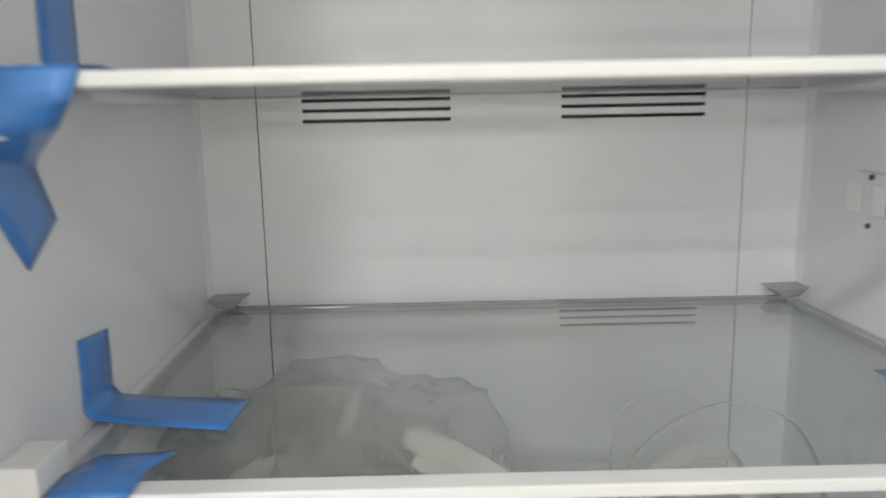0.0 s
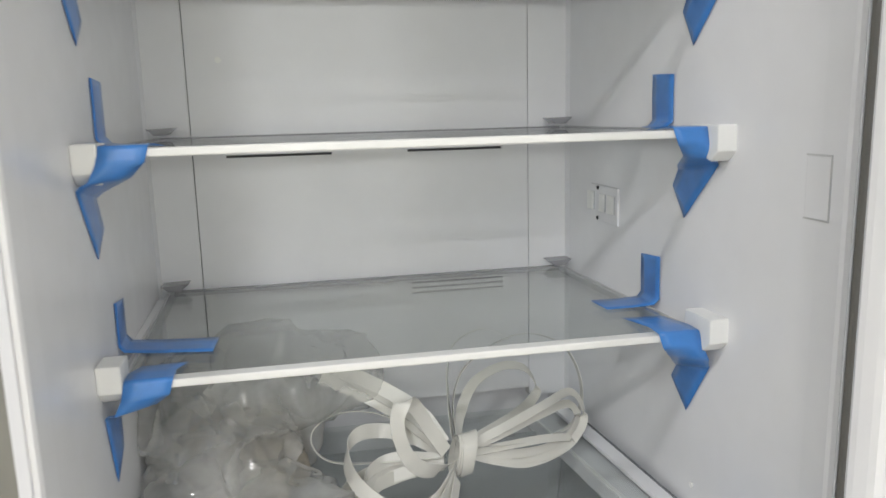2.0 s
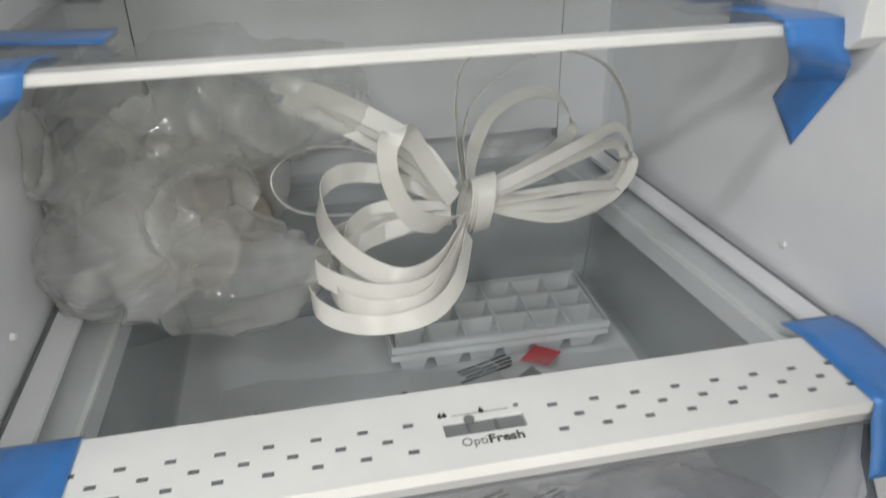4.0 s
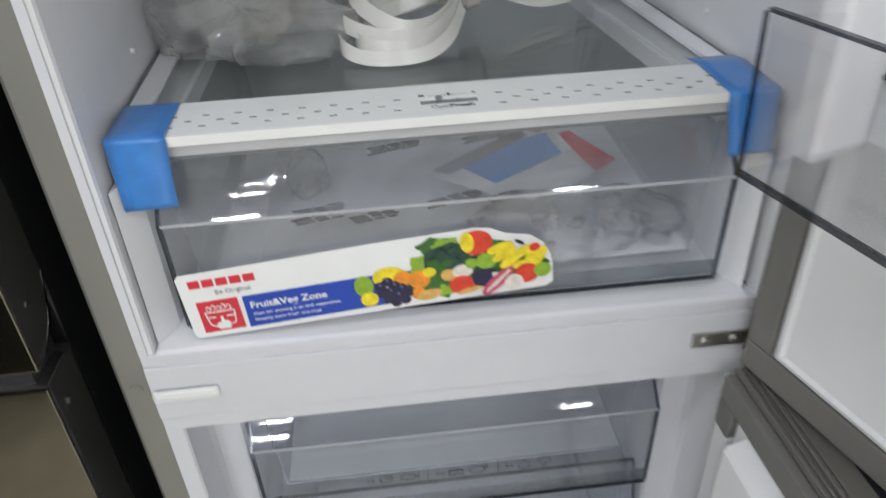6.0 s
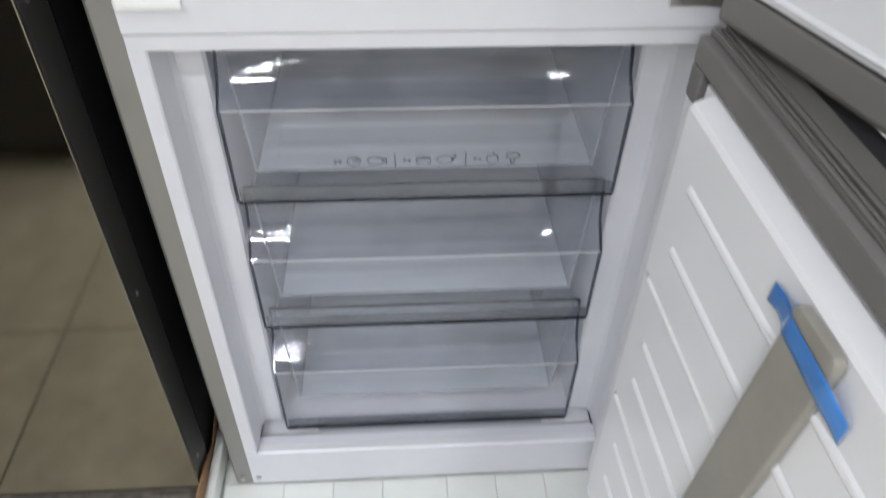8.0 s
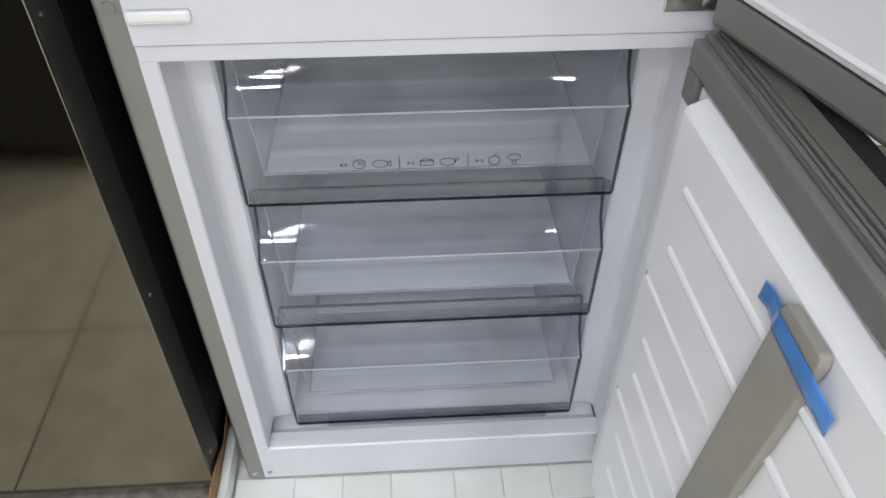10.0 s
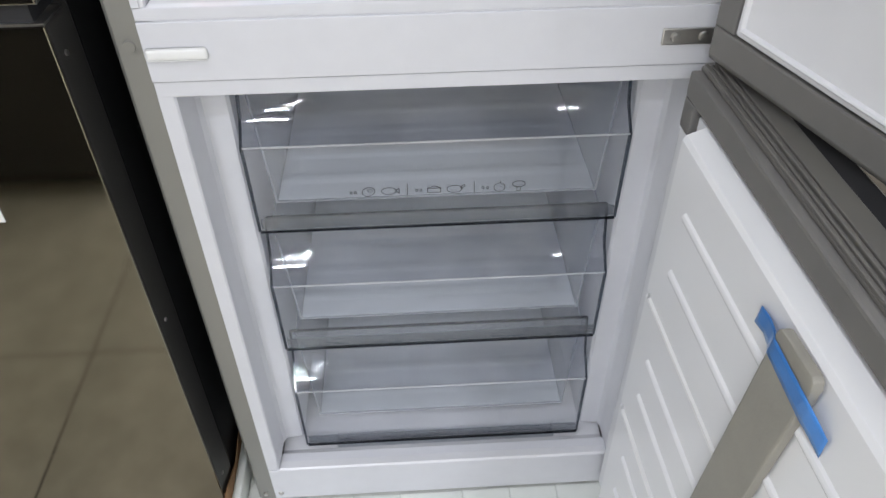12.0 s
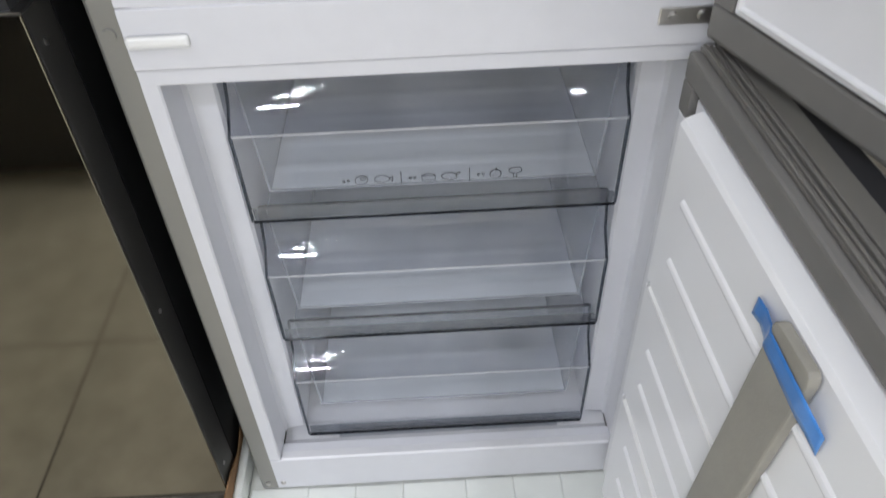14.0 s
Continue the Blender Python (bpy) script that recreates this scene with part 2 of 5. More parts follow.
def prism(pts, axis, a, b, bevel=0.0):
    """A polygon in the two other axes (in x, y, z order), drawn out along axis from a to b."""
    bm = bmesh.new()
    rings = []
    for v in (a, b):
        ring = []
        for p, q in pts:
            co = {"x": (v, p, q), "y": (p, v, q), "z": (p, q, v)}[axis]
            ring.append(bm.verts.new(co))
        rings.append(ring)
    n = len(pts)
    for i in range(n):
        bm.faces.new((rings[0][i], rings[0][(i + 1) % n], rings[1][(i + 1) % n], rings[1][i]))
    bm.faces.new(rings[0][::-1])
    bm.faces.new(rings[1])
    bmesh.ops.recalc_face_normals(bm, faces=bm.faces)
    if bevel:
        bmesh.ops.bevel(bm, geom=list(bm.edges), offset=bevel, segments=2, affect="EDGES", profile=0.6)
    return bm


def disc(center, axis, r, h, seg=20, r2=None):
    """A short cylinder or cone along axis from its centre."""
    bm = bmesh.new()
    bmesh.ops.create_cone(bm, cap_ends=True, segments=seg, radius1=r, radius2=r if r2 is None else r2, depth=h)
    turn = {"x": Euler((0, radians(90), 0)), "y": Euler((radians(90), 0, 0)), "z": Euler((0, 0, 0))}[axis].to_matrix().to_4x4()
    bmesh.ops.transform(bm, matrix=Matrix.Translation(center) @ turn, verts=bm.verts)
    return bm


def tub(x0, x1, y0, y1, z0, z1, t, taper=0.0):
    """An open-topped box with walls of thickness t, narrower below by taper."""
    bm = bmesh.new()

    def ring(i, z, k):
        return [bm.verts.new(c) for c in ((x0 + i + k, y0 + i + k, z), (x1 - i - k, y0 + i + k, z), (x1 - i - k, y1 - i - k, z), (x0 + i + k, y1 - i - k, z))]

    a, b, c, d = ring(0, z0, taper), ring(0, z1, 0), ring(t, z1, 0), ring(t, z0 + t, taper)
    for p, q in ((a, b), (b, c), (c, d)):
        for i in range(4):
            bm.faces.new((p[i], p[(i + 1) % 4], q[(i + 1) % 4], q[i]))
    bm.faces.new(a[::-1])
    bm.faces.new(d)
    bmesh.ops.recalc_face_normals(bm, faces=bm.faces)
    return bm


def bay(x0, x1, y0, y1, z0, z1, t, taper=0.0):
    """A drawer body behind a front panel: floor, two sides and a back, leaning in below."""
    bm = prism([(x0, z1), (x0 + t, z1), (x0 + taper + t, z0 + t), (x1 - taper - t, z0 + t), (x1 - t, z1), (x1, z1), (x1 - taper, z0), (x0 + taper, z0)], "y", y0, y1 - t)
    return merge(bm, prism([(x0, z1), (x1, z1), (x1 - taper, z0), (x0 + taper, z0)], "y", y1 - t + 0.0001, y1))


def sheet(rows, thick=0.0004, smooth_cuts=0):
    """A thin sheet through rows of points, given a little thickness."""
    bm = bmesh.new()
    grid = [[bm.verts.new(p) for p in row] for row in rows]
    for r in range(len(grid) - 1):
        for c in range(len(grid[0]) - 1):
            bm.faces.new((grid[r][c], grid[r][c + 1], grid[r + 1][c + 1], grid[r + 1][c]))
    if smooth_cuts:
        bmesh.ops.subdivide_edges(bm, edges=bm.edges, cuts=smooth_cuts, use_grid_fill=True, smooth=0.6)
    bm.normal_update()
    bmesh.ops.solidify(bm, geom=list(bm.faces), thickness=thick)
    return bm


def lettering(name, body, size, m, material, parent, depth=0.0001, bold=0.0, width=None, label=""):
    """Words in the built-in font, turned into a mesh part; m maps the page (x right, y up) to its place."""
    cu = bpy.data.curves.new(name, "FONT")
    cu.body, cu.size, cu.extrude, cu.offset = body, size, depth, bold
    cu.resolution_u = 3
    tmp = bpy.data.objects.new(name, cu)
    scene.collection.objects.link(tmp)
    bpy.context.view_layer.update()
    me = bpy.data.meshes.new_from_object(tmp.evaluated_get(bpy.context.evaluated_depsgraph_get()))
    bpy.data.objects.remove(tmp)
    bm = bmesh.new()
    bm.from_mesh(me)
    bpy.data.meshes.remove(me)
    if width:
        xs = [v.co.x for v in bm.verts]
        k = width / (max(xs) - min(xs))
        for v in bm.verts:
            v.co.x = (v.co.x - min(xs)) * k
    bmesh.ops.transform(bm, matrix=m, verts=bm.verts)
    return part(name, bm, material, parent, label)


def wall_x(sx, y):
    """Inner face of the fridge's side walls, which draw in towards the back."""
    return 0.265 - 0.044 * (y - 0.03) if sx > 0 else -0.259 - 0.0239 * (y - 0.03)


def skew(y):
    """The inner box of the fridge runs back slightly askew."""
    return -0.025 * y


# ---- the showroom ----
part("floor", box(-4.2, 3.6, -8.0, 1.2, -0.13, -0.042), M_JOINT)
tagged(bpy.data.objects["floor"], "beige polished tile floor of the showroom", "floor", kind="structure")
for nm, co in (("wall_back", (-4.2, 3.6, 0.9, 1.0, -0.04, 3.1)), ("wall_front", (-4.2, 3.6, -8.1, -8.0, -0.04, 3.1)),
               ("wall_west", (-4.3, -4.2, -8.0, 1.0, -0.04, 3.1)), ("wall_east", (3.6, 3.7, -8.0, 1.0, -0.04, 3.1))):
    tagged(part(nm, box(*co), M_WALL), "plain painted showroom wall", "wall", kind="structure")
tagged(part("ceiling", box(-4.2, 3.6, -8.0, 1.0, CEIL, CEIL + 0.1), M_CEIL), "plain pale showroom ceiling", "ceiling", kind="structure")
for lx, ly in LAMPS:
    lamp = thing("ceiling_lamp", (lx, ly, CEIL), "long white tube lamp under the ceiling", "lamp", "ceiling lamps")
    part("housing", box(lx - 0.34, lx + 0.34, ly - 0.09, ly + 0.09, CEIL - 0.055, CEIL, 0.006), M_TRIM, lamp)

# ---- the refrigerator ----
W, RIM, TOP, BACK = 0.2975, 0.271, 1.86, 0.64
fridge = thing("refrigerator", (0, 0.3, 0.0), "silver two-door fridge-freezer standing open, white inside, new and still taped", "refrigerator")
for sx in (-1, 1):
    bm = prism([(sx * RIM, 0.0), (sx * (W - 0.004), 0.0), (sx * W, 0.004), (sx * W, BACK), (sx * RIM, BACK)], "z", 0.003, TOP)
    part("side_panel", bm, M_STEEL, fridge, "silver grey painted steel side")
part("top_panel", box(-RIM, RIM, 0.0, BACK, TOP - 0.03, TOP), M_STEEL, fridge)
part("back_panel", box(-RIM, RIM, BACK - 0.01, BACK, 0.003, TOP - 0.03), M_STEEL, fridge)


# fridge compartment: side walls run back slightly askew, with rounded front edges
IN = 0.257
for sx in (-1, 1):
    xf, xb = wall_x(sx, 0.03), wall_x(sx, 0.47)
    pts = [(sx * RIM, 0.0), (xf + sx * 0.004, 0.0), (xf + sx * 0.0012, 0.0015), (xf, 0.005), (xf, 0.03)]
    pts += [(xb, 0.47), (xb - sx * 0.006, 0.488), (xb - sx * 0.02, 0.497), (xb - sx * 0.02, 0.52), (sx * RIM, 0.52)]
    bm = prism(pts, "z", 0.8155, TOP - 0.03)
    part("liner_wall", bm, M_LINER, fridge, "glossy white moulded inner wall")
# thin strips over the wall fronts, their colour dimmed against the light there
for sx in (-1, 1):
    a, c = sorted((sx * (RIM - 0.0003), wall_x(sx, 0.03) + sx * 0.0042))
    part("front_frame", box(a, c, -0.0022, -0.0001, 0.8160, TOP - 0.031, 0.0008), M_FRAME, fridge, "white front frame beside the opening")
part("liner_roof", box(-IN, IN, 0.0, 0.5, TOP - 0.06, TOP - 0.03), M_LINER, fridge)
part("liner_back", box(-IN, IN, 0.497, 0.52, 0.81, TOP - 0.06), M_LINER, fridge)

# rear air panel with three rows of slots each side
PX0, PX1, PY = -0.219, 0.192, 0.478
slots = []
for k in range(4):
    slots.append((0.036, 0.157, 1.1745 - 0.0065 * k - 0.0011, 1.1745 - 0.0065 * k + 0.0011))
for zc in (1.3450, 1.5260):
    for x0, x1 in ((-0.181, -0.057), (0.036, 0.157)):
        for k in (-1, 0, 1):
            slots.append((x0, x1, zc + 0.0085 * k - 0.0015, zc + 0.0085 * k + 0.0015))
xs = sorted({PX0 + 0.0006, PX1 - 0.0006} | {v for s in slots for v in s[:2]})
zs = sorted({1.012, 1.79} | {v for s in slots for v in s[2:]})
bm = bmesh.new()
for i in range(len(xs) - 1):
    for j in range(len(zs) - 1):
        cx, cz = (xs[i] + xs[i + 1]) / 2, (zs[j] + zs[j + 1]) / 2
        if not any(s[0] < cx < s[1] and s[2] < cz < s[3] for s in slots):
            box(xs[i], xs[i + 1], PY, PY + 0.004, zs[j], zs[j + 1], bm=bm)
bmesh.ops.remove_doubles(bm, verts=bm.verts, dist=0.00001)
part("air_panel", bm, M_LINER, fridge, "white rear panel with dark air slots")
# dark sheet behind the slots, its colour standing for the shade inside
part("duct_shade", box(PX0 + 0.004, PX1 - 0.004, PY + 0.012, PY + 0.016, 1.01, 1.79), M_GREYINK, fridge)
for sx, x0, x1 in ((-1, -0.2695, PX0 - 0.0006), (1, PX1 + 0.0006, 0.2445)):
    bm = prism([(x0, PY + 0.001), (x1, PY + 0.001), (x1, PY + 0.02), (x0, PY + 0.02)], "z", 1.0, 1.79)
    part("rear_cover", bm, M_LINER, fridge)
# small screw cover and the lamp bump high on the rear panel
part("screw_cover", disc((-0.182, PY - 0.0005, 1.448), "y", 0.0035, 0.002), M_TRIM, fridge)

# fridge floor, sill and divider
part("liner_floor", prism([(0.0, 0.8155), (0.004, 0.817), (0.06, 0.822), (0.5, 0.822), (0.5, 0.80), (0.0, 0.80)], "x", -IN, IN), M_LINER, fridge)
for sx in (-1, 1):
    # moulded posts beside the crisper
    bm = prism([(sx * IN, 0.012), (sx * 0.2425, 0.035), (sx * 0.2405, 0.05), (sx * 0.2405, 0.47), (sx * IN, 0.47)], "z", 0.818, 0.965)
    part("moulded_post", bm, M_LINER, fridge)
    xa, xe = (-0.219, -0.216) if sx < 0 else (0.224, 0.182)
    bm = prism([(sx * IN, 0.03), (xa, 0.05), (xe, 0.47), (sx * IN, 0.47)], "z", 0.965, 0.9825)
    part("rail", bm, M_LINER, fridge)
    part("rail_lip", prism([(xa, 0.084), (xa + sx * 0.0035, 0.084), (xe + sx * 0.0035, 0.46), (xe, 0.46)], "z", 0.9826, 0.9852), M_TRIM, fridge)
part("front_sill", box(-RIM, RIM, -0.0012, 0.02, 0.8035, 0.8155, 0.0012), M_FRAME, fridge)
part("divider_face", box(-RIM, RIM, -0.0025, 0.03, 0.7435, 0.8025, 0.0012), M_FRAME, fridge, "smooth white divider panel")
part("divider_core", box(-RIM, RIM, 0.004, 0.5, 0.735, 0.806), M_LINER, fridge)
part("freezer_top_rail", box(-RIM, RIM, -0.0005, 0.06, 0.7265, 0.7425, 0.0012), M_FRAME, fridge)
bm = box(-0.2695, -0.2125, -0.0065, -0.002, 0.7665, 0.7785, 0.0042, 4)
part("hinge_cover", bm, M_TRIM, fridge, "rounded white hinge cover strip", smooth=True)
bracket = part("hinge_bracket", box(0.211, 0.285, -0.0055, -0.0026, 0.7652, 0.7815, 0.0012), M_BRACKET, fridge, "zinc steel middle hinge bracket")
for x in (0.2235, 0.2502):
    bm = disc((x, -0.0065, 0.7735), "y", 0.0052, 0.003, 20, 0.004)
    merge(bm, disc((x, -0.0068, 0.7735), "y", 0.003, 0.0035, 6))
    part("screw", bm, M_BRACKET, bracket)
part("hinge_pin", disc((0.278, -0.018, 0.7595), "z", 0.008, 0.012), M_BRACKET, fridge)
part("hinge_arm", box(0.262, 0.29, -0.03, -0.003, 0.7565, 0.7605, 0.001), M_BRACKET, fridge)
part("plug", disc((-0.2825, -0.001, 0.78), "y", 0.0062, 0.003, 24, 0.0054), M_STEEL, fridge, "round grey hole plug")

# freezer compartment: front frame, side steps, sill, box
for sx in (-1, 1):
    pts = [(sx * RIM, 0.0), (sx * 0.256, 0.0), (sx * 0.254, 0.002), (sx * 0.2525, 0.05), (sx * 0.249, 0.058), (sx * 0.224, 0.061), (sx * 0.221, 0.066), (sx * 0.221, 0.5), (sx * RIM, 0.5)]
    # liner white dimmed in its colour, as the front face catches much light
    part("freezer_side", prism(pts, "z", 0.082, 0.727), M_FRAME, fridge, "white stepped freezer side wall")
part("freezer_back", box(-0.221, 0.221, 0.44, 0.46, 0.05, 0.735), M_LINER, fridge)
sill = [(0.0, 0.081), (0.002, 0.083), (0.02, 0.080), (0.05, 0.066), (0.07, 0.062), (0.5, 0.062), (0.5, 0.03), (0.0, 0.03)]
part("freezer_sill", prism(sill, "x", -0.2525, 0.2525), M_LINER, fridge)
for x0, x1 in ((-0.2545, -0.168), (0.178, 0.2545)):
    part("sill_step", box(x0, x1, 0.034, 0.075, 0.06, 0.0690, 0.002), M_LINER, fridge)
part("plinth", box(-RIM, RIM, -0.001, 0.03, 0.004, 0.0808, 0.0012), M_FRAME, fridge, "white plinth below the freezer")
for x in (-0.2845, -0.2605):
    bm = disc((x, -0.0025, 0.0195), "y", 0.0042, 0.003, 16, 0.003)
    part("plinth_screw", bm, M_BRACKET, fridge)
for x in (-0.25, 0.25):
    part("foot", disc((x, 0.03, 0.003), "z", 0.017, 0.006), M_DARK, fridge)
for x in (-0.25, 0.25):
    part("foot", disc((x, 0.6, 0.003), "z", 0.017, 0.006), M_DARK, fridge)


# ---- doors, in their own axes: x away from the hinge, y outwards, z up ----
def door_body(name, m, z0, z1, label):
    d = new(name)
    d.parent = fridge
    d.matrix_parent_inverse = HELD[fridge.name]
    d.matrix_basis = m
    HELD[d.name] = Matrix.Identity(4)
    tagged(d, label)
    part("outer_skin", box(0.0, 0.595, 0.012, 0.064, z0, z1, 0.003), M_STEEL, d, "silver painted steel door skin")
    return d


UP = pose(0.25, -0.025, 0, 0, 0, -73.4)
up_door = door_body("door", UP, 0.762, 1.86, "fridge door swung open, grey rim and white lining")
part("inner_rim", prism([(0.0, 0.762), (0.595, 0.762), (0.595, 1.86), (0.0, 1.86)], "y", 0.0, 0.012, 0.002), M_GREY, up_door)
for co in ((0.006, 0.589, -0.006, 0.0, 0.768, 0.797), (0.006, 0.589, -0.006, 0.0, 1.832, 1.854), (0.006, 0.033, -0.006, 0.0, 0.7975, 1.8315), (0.567, 0.589, -0.006, 0.0, 0.7905, 1.8315)):
    part("gasket", box(*co, 0.0025), M_GASKET, up_door)
part("door_liner", box(0.036, 0.565, -0.008, 0.0, 0.8000, 1.83, 0.004, 3), M_LINER, up_door, "white moulded door lining")
part("liner_lip", prism([(-0.0075, 0.8045), (-0.0105, 0.8065), (-0.0112, 0.8080), (-0.0105, 0.8095), (-0.0075, 0.8115)], "x", 0.0460, 0.557), M_LINER, up_door)
part("liner_lip", prism([(0.0405, -0.0075), (0.0425, -0.0105), (0.0440, -0.0112), (0.0455, -0.0105), (0.0475, -0.0075)], "z", 0.8075, 0.998), M_LINER, up_door)
for x0, x1 in ((0.038, 0.062), (0.533, 0.557)):
    part("bin_post", box(x0, x1, -0.055, -0.007, 1.0, 1.8, 0.008, 3), M_LINER, up_door)

LOW = pose(0.248, -0.022, 0, 0, 0, -88.2)
low_door = door_body("door", LOW, 0.02, 0.752, "freezer door swung open, grey rim and ribbed white lining")
part("inner_rim", box(0.0, 0.595, 0.0, 0.012, 0.02, 0.752, 0.0015), M_GREY, low_door)
for co in ((0.004, 0.591, -0.0115, 0.0, 0.724, 0.750), (0.004, 0.028, -0.0115, 0.0, 0.6905, 0.7235)):
    part("gasket", box(*co, 0.003), M_GASKET, low_door)
for x0, x1 in ((0.004, 0.0285), (0.567, 0.591)):
    part("gasket", box(x0, x1, -0.010, 0.0, 0.05, 0.690, 0.0025), M_LINER, low_door, "white side gasket")
for y0, y1, zt in ((0.0005, 0.0045, 0.7550), (0.0070, 0.0100, 0.7542), (0.0125, 0.0165, 0.7555)):
    part("top_ridge", box(0.003, 0.592, y0, y1, 0.7515, zt, 0.0012), M_GREY, low_door)
part("top_cap", box(0.003, 0.592, 0.0190, 0.0395, 0.7515, 0.7548, 0.0012), M_GREY, low_door, "smooth grey top edge of the door")
# black strip laid on the door top for the shade of the grip gap
part("grip_gap_shade", box(0.06, 0.592, 0.040, 0.060, 0.7518, 0.7535), M_DARK, low_door)
part("hinge_cap", box(0.0, 0.055, 0.034, 0.062, 0.7516, 0.759, 0.002), M_GREY, low_door)
lin = [(0.0, 0.7160), (-0.004, 0.7155), (-0.0225, 0.7080), (-0.0255, 0.7030), (-0.0252, 0.5085), (-0.0225, 0.5035), (-0.0250, 0.4995), (-0.0248, 0.3105), (-0.0222, 0.3055), (-0.0245, 0.3015), (-0.0240, 0.07), (-0.015, 0.06), (0.0, 0.06)]
part("liner_flange", box(0.03, 0.565, -0.005, 0.0, 0.055, 0.7150, 0.002), M_LINER, low_door)
part("door_liner", prism(lin, "x", 0.050, 0.545), M_DOORLIN, low_door, "white ribbed freezer door lining")
for z in (0.645, 0.573, 0.436, 0.375, 0.247, 0.172):
    yb = -0.0253 if z > 0.53 else (-0.0249 if z > 0.33 else -0.0242)
    bm = prism([(yb + 0.0012, z - 0.0075), (yb - 0.0024, z - 0.0045), (yb - 0.0034, z - 0.002), (yb - 0.0034, z + 0.0005), (yb - 0.0024, z + 0.003), (yb + 0.0012, z + 0.006)], "x", 0.093, 0.50, 0.0)
    part("rib", bm, M_DOORLIN, low_door)
for z in (0.5055, 0.3065):
    part("ledge", prism([(-0.0225, z - 0.003), (-0.0280, z - 0.0015), (-0.0280, z + 0.0015), (-0.0230, z + 0.003)], "x", 0.062, 0.535), M_TRIM, low_door)
    part("ledge_pin", box(0.0585, 0.0615, -0.0270, -0.0220, z - 0.003, z + 0.006), M_SEAM, low_door)


# ---- glass shelves ----
def glass_shelf(z, lug_top):
    sh = thing("glass_shelf", (0, 0.3, z), "clear glass fridge shelf with a white front trim", "shelf", "glass shelves")
    x0, x1 = -0.243, 0.243
    pane = prism([(x0, 0.158), (x1, 0.158), (x1 + skew(0.46), 0.462), (x0 + skew(0.46), 0.462)], "z", z - 0.002, z + 0.002)
    part("pane", pane, M_GLASS, sh)
    part("front_trim", box(-0.2425, 0.2425, 0.146, 0.160, z - 0.0038, z + 0.0029, 0.0018, 3), M_TRIM, sh)
    k = skew(0.46)
    part("rear_trim", box(x0 + k + 0.004, x1 + k - 0.004, 0.459, 0.468, z - 0.003, z + 0.003, 0.001), M_CLIP, sh)
    for sx in (-1, 1):
        pts = [(sx * 0.2365, 0.148), (sx * 0.2425, 0.148), (sx * 0.2425 + skew(0.46), 0.458), (sx * 0.2365 + skew(0.46), 0.458)]
        part("side_strip", prism(pts, "z", z - 0.0035, z + 0.0035), M_PLASTIC, sh)
        zt = z + lug_top
        yl = 0.127 if sx > 0 else 0.141
        lug = prism([(yl, zt), (0.170, zt), (0.170, zt - 0.020), (yl + 0.022, zt - 0.027), (yl + 0.010, zt - 0.031), (yl, zt - 0.022)], "x", sx * 0.2432, wall_x(sx, 0.14) + sx * 0.002 * (sx > 0), 0.0015)
        part("end_lug", lug, M_TRIM, sh)
        xr = sx * 0.236 + skew(0.46)
        clip = prism([(xr - 0.016, z + 0.0130), (xr + 0.016, z + 0.0140), (xr + 0.011, z + 0.0100), (xr + 0.007, z + 0.0060), (xr - 0.007, z + 0.0055), (xr - 0.011, z + 0.0095)], "y", 0.446, 0.470, 0.0008)
        part("rear_clip", clip, M_CLIP, sh)
        # clear shelf rail along the wall, with a darker edge
        xa, xe = wall_x(sx, 0.17), wall_x(sx, 0.455)
        part("wall_rail", prism([(xa - sx * 0.0075, 0.17), (xa - sx * 0.0005, 0.17), (xe - sx * 0.0005, 0.455), (xe - sx * 0.0075, 0.455)], "z", z - 0.0075, z - 0.0045), M_LINER, sh)
        part("rail_line", prism([(sx * 0.2445, 0.17), (sx * 0.2462, 0.17), (sx * 0.2462 + skew(0.46), 0.455), (sx * 0.2445 + skew(0.46), 0.455)], "z", z + 0.0006, z + 0.0030), M_SEAM, sh)
    return sh


for z, lug_top in ((1.1785, 0.0190), (1.3585, 0.0070), (1.5205, 0.0070)):
    glass_shelf(z, lug_top)


# ---- crisper: cover plate with its vent bar, drawer ----
cover = thing("crisper_cover", (0, 0.3, 0.985), "clear crisper cover with a white perforated vent bar along its front", "crisper cover")
part("cover_glass", prism([(-0.246, 0.08), (0.246, 0.08), (0.246 + skew(0.46), 0.465), (-0.246 + skew(0.46), 0.465)], "z", 0.986, 0.990), M_GLASS, cover).visible_shadow = False
HOLES = []
for k in range(8):
    for y in (0.0570, 0.0370):
        HOLES += [(-0.2090 + 0.0245 * k, y), (0.0435 + 0.0245 * k, y)]
for k in range(7):
    HOLES += [(-0.1968 + 0.0245 * k, 0.0470), (0.0555 + 0.0245 * k, 0.0470)]
# the bar's top is cut into cells, so that the vent holes are real openings, filled below
part("vent_bar", prism([(0.0205, 0.9945), (0.0205, 0.9985), (0.084, 0.9985), (0.084, 0.986), (0.03, 0.986), (0.028, 0.9945)], "x", -0.2515, 0.2575), M_TRIM, cover, "white vent bar")
SX, SY = 0.003, 0.0490
cells_x = sorted({-0.2515, 0.2575, SX - 0.0225, SX + 0.0225} | {round(h[0] + d, 5) for h in HOLES for d in (-0.0029, 0.0029)})
cells_y = sorted({0.0200, 0.0838, SY - 0.0057, SY + 0.0057} | {round(y + d, 5) for y in (0.0570, 0.0470, 0.0370) for d in (-0.0019, 0.0019)})
bm = bmesh.new()
